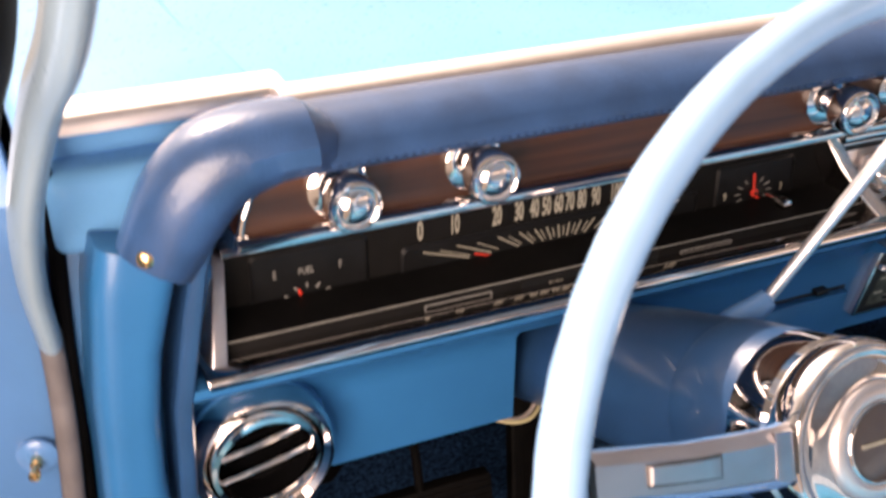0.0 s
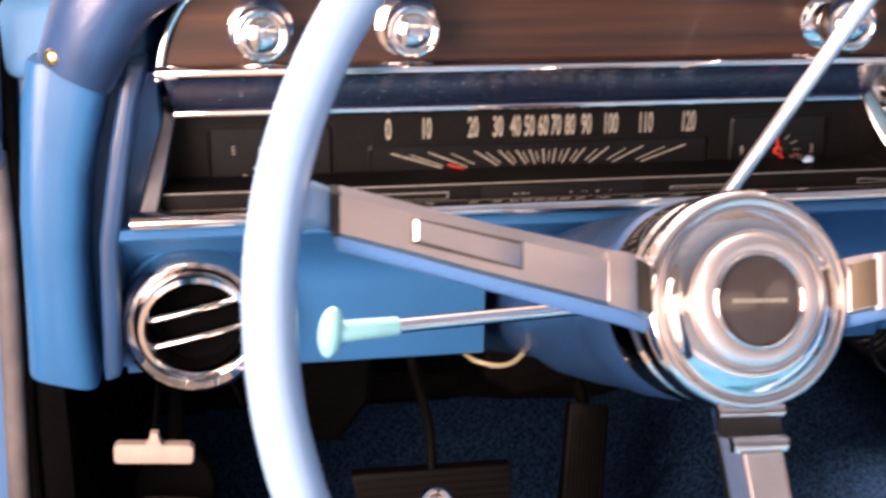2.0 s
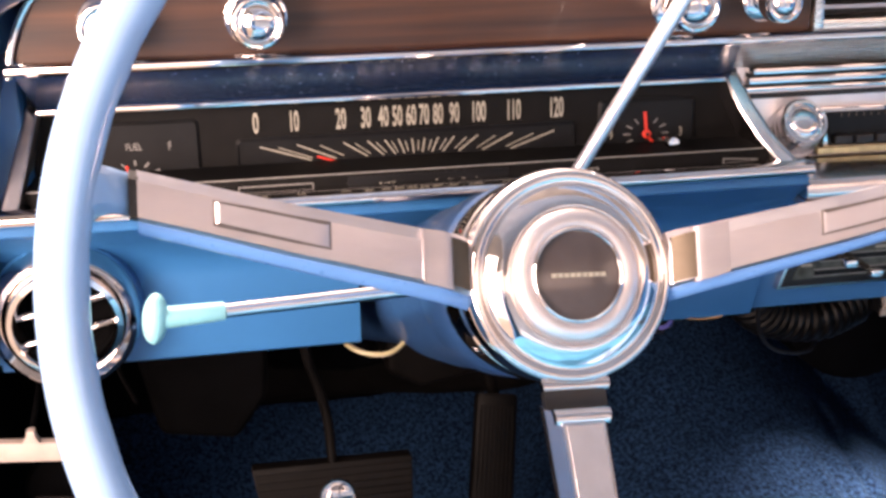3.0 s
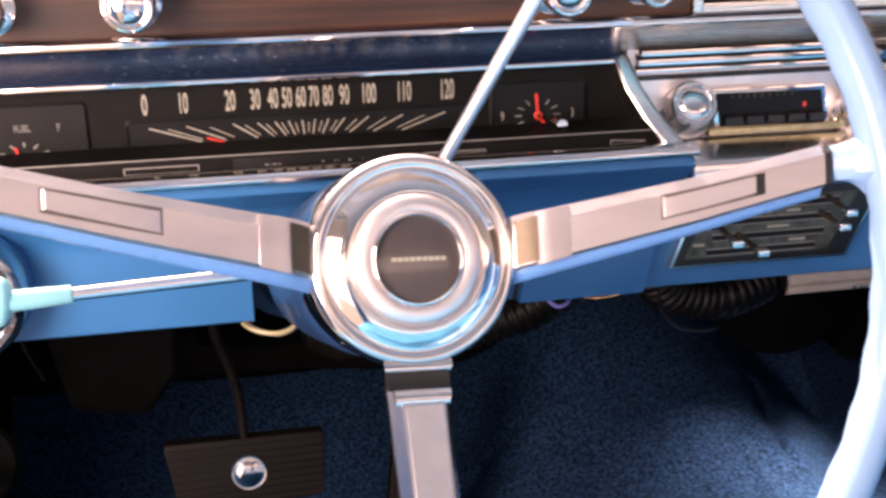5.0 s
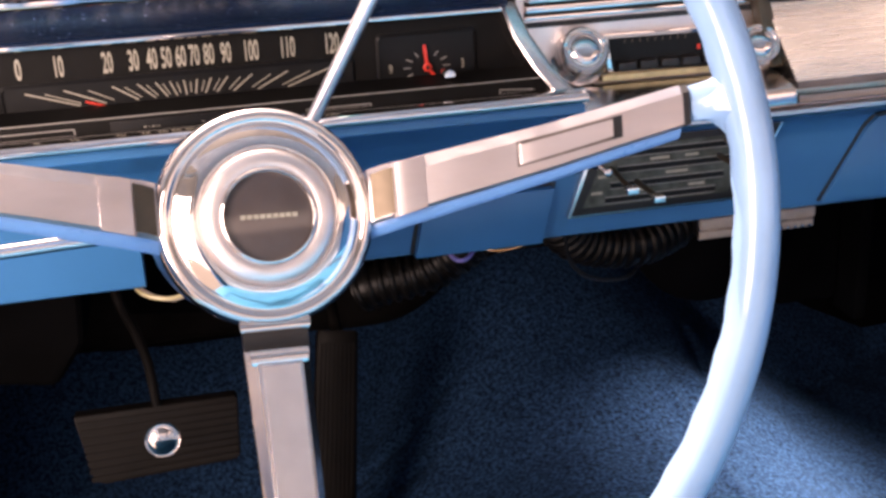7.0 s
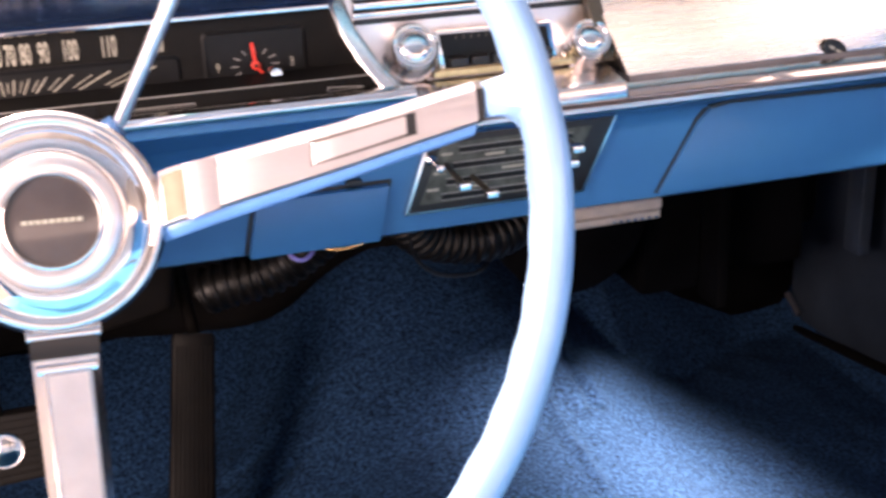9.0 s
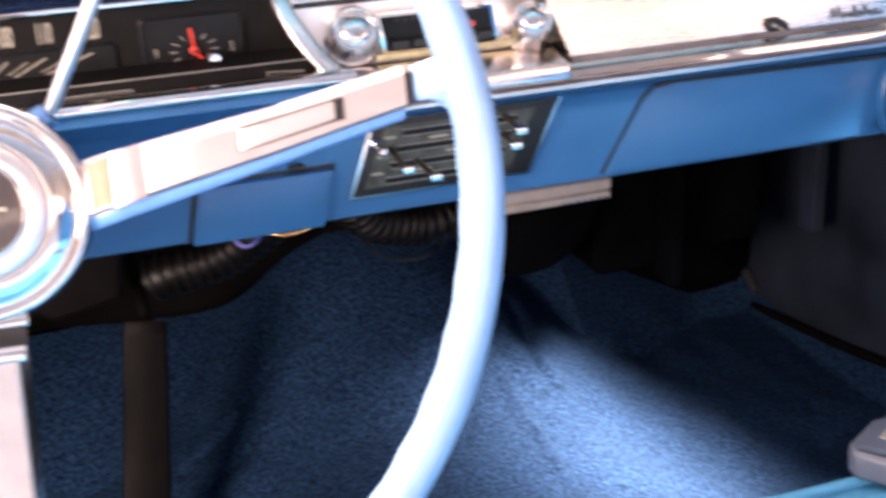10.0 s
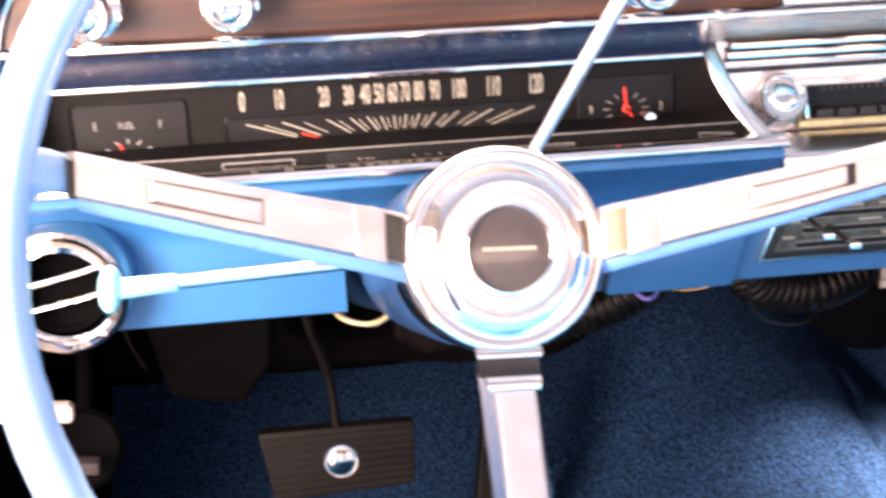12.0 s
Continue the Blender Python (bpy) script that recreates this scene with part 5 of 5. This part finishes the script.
ribbed_hose("air_hose", [(0.262, 0.07, 0.452), (0.287, 0.085, 0.423), (0.320, 0.095, 0.409), (0.350, 0.10, 0.406), (0.395, 0.12, 0.412)], 0.018, 0.0085, "ribbed black air hose bent under the heater control")


def build_under():
    u = thing("underdash_unit", (0.47, 0.09, 0.40), "cream-fronted underdash unit hung below the dashboard", "underdash unit")
    part("body", box(0.396, 0.494, 0.086, 0.25, 0.407, 0.430, 0.003), BLACK, u)
    part("front", prism([(0.086, 0.407), (0.082, 0.409), (0.082, 0.4145), (0.086, 0.4155), (0.086, 0.4175), (0.080, 0.4185), (0.080, 0.426), (0.086, 0.429)], 0.394, 0.496, "x", 0.0006), IVORY, u, "cream front with two ribs")
    part("red_mark", box(0.414, 0.432, 0.0775, 0.084, 0.4290, 0.4325, 0.001), RED, u, "small red mark")
    for i in range(7):
        part("stud", lathe([(0.0014, 0), (0.0014, 0.002), (0, 0.0025)], frame_at((0.452 + 0.0065 * i, 0.081, 0.4110), (0, -1, 0)), 10), CHROME, u)
    b = thing("heater_box", (0.55, 0.3, 0.2), "black rounded heater blower housing on the firewall", "heater box")
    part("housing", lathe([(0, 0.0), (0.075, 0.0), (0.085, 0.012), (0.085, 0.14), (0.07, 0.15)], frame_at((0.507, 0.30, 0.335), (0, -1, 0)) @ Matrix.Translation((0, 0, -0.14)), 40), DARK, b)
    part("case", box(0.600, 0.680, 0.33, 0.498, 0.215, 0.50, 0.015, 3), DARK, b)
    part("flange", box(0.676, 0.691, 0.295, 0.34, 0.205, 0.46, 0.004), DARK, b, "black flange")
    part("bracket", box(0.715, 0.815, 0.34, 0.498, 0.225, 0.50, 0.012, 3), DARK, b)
    part("post", box(0.852, 0.868, 0.29, 0.32, 0.242, 0.47, 0.004), KICK, b, "dark blue-black support post")
    f = thing("fuse_block", (-0.16, 0.3, 0.36), "dark fuse block and brackets on the firewall", "fuse block")
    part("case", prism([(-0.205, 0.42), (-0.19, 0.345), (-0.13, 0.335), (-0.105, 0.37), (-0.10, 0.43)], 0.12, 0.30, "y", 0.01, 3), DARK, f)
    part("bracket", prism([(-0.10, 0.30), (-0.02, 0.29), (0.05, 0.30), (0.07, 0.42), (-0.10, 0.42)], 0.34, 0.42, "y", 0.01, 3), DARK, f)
    part("cover", prism([(0.0, 0.345), (0.03, 0.330), (0.09, 0.34), (0.10, 0.40), (0.0, 0.42)], 0.20, 0.30, "y", 0.008, 3), RUBBER, f)
    for name, mat, pts, label in (
        ("wire", WIRE_Y, [(-0.060, 0.02, 0.462), (-0.045, 0.0, 0.452), (-0.020, -0.005, 0.452), (0.005, 0.02, 0.468)], "thin yellow wire looped under the column"),
        ("wire", PINK, [(-0.065, 0.03, 0.462), (-0.042, 0.01, 0.4475), (-0.018, 0.005, 0.4480), (0.010, 0.03, 0.468)], "thin cream wire looped under the column"),
        ("wire", WIRE_B, [(0.165, 0.03, 0.462), (0.170, 0.015, 0.448), (0.178, 0.01, 0.4455), (0.188, 0.02, 0.450), (0.192, 0.04, 0.464)], "thin blue wire looped under the ashtray"),
        ("wire", BRASS, [(0.180, 0.03, 0.462), (0.195, 0.015, 0.450), (0.215, 0.005, 0.452), (0.238, 0.0, 0.463)], "thin copper wire under the ashtray"),
        ("wire", BLACK, [(0.262, 0.03, 0.46), (0.268, 0.045, 0.425), (0.29, 0.06, 0.398), (0.33, 0.08, 0.385), (0.36, 0.12, 0.385)], "thin black cable under the hose"),
        ("wire", RUBBER, [(-0.215, 0.08, 0.46), (-0.213, 0.09, 0.42), (-0.203, 0.10, 0.385)], "dark wire hanging behind the air vent"),
    ):
        solid(name, tube(smooth_path(pts, 8), 0.0016, 8), mat, label, "wire", "loose wires")
    for x in (0.118, 0.150, 0.175, 0.47, 0.52):
        solid("screw", lathe([(0.0035, 0), (0.0035, 0.0015), (0, 0.0025)], frame_at((x, -0.006, 0.464), (0, -0.5, -1)), 14), CHROME, "small bright screw under the dashboard edge", "screw", "screws under the dashboard")


build_under()


# ---- bench seat and belt buckle ----
def build_seat():
    s = thing("bench_seat", (0.33, -0.6, 0.06), "blue vinyl front bench seat", "bench seat")
    prof = [(-0.95, 0.10), (-0.32, 0.10), (-0.285, 0.13), (-0.270, 0.20), (-0.263, 0.29), (-0.267, 0.325), (-0.282, 0.345), (-0.32, 0.355), (-0.5, 0.350), (-0.7, 0.335), (-0.95, 0.315)]
    part("cushion", prism(prof, -0.22, 0.93, "x", 0.02, 3), SEAT, s, angle=60)
    part("piping", tube(smooth_path([(-0.20, -0.279, 0.345), (0.35, -0.280, 0.3465), (0.90, -0.279, 0.345)], 10), 0.004, 10), SEAT, s, "blue welt piping along the front edge")
    back = [(-0.95, 0.30), (-0.93, 0.34), (-0.98, 0.75), (-1.02, 0.80), (-1.10, 0.80), (-1.12, 0.75), (-1.08, 0.30)]
    part("backrest", prism(back, -0.22, 0.93, "x", 0.02, 3), BACKVINYL, s, "unseen pale blue backrest, lightened as a reflector", angle=60)


build_seat()


def build_buckle():
    b = thing("seat_belt_buckle", (0.49, -0.33, 0.36), "grey seat belt buckle lying on the seat", "seat belt buckle")
    m = frame_at((0.5295, -0.314, 0.364), (-0.04, 0.06, 1.0), (0.86, 0.5, 0))
    case = prism([(-0.055, -0.026), (0.055, -0.028), (0.06, -0.02), (0.06, 0.02), (0.055, 0.028), (-0.055, 0.028), (-0.062, 0.018), (-0.062, -0.018)], -0.010, 0.008, "z", 0.004, 3)
    bmesh.ops.transform(case, matrix=m, verts=case.verts)
    part("case", case, BUCKLE, b)
    lid = prism([(-0.054, -0.023), (0.05, -0.023), (0.05, 0.023), (-0.054, 0.023)], 0.0085, 0.0125, "z", 0.002, 2)
    bmesh.ops.transform(lid, matrix=m, verts=lid.verts)
    part("lid", lid, BUCKLETOP, b, "darker blue-grey lid")
    sq = merge(*[prism([(cx - w, cy - h), (cx + w, cy - h), (cx + w, cy + h), (cx - w, cy + h)], 0.0120, 0.0130, "z") for cx, cy, w, h in ((-0.036, 0.009, 0.0098, 0.0008), (-0.036, -0.009, 0.0098, 0.0008), (-0.045, 0, 0.0008, 0.009), (-0.027, 0, 0.0008, 0.009), (-0.036, 0, 0.0045, 0.0045))])
    bmesh.ops.transform(sq, matrix=m, verts=sq.verts)
    part("square_mark", sq, CREAM, b, "pale square outline", smooth=False)
    strap = box(0.535, 0.580, -0.80, -0.36, 0.352, 0.358, 0.001)
    part("strap", strap, BUCKLE, b, "grey webbing")


build_buckle()
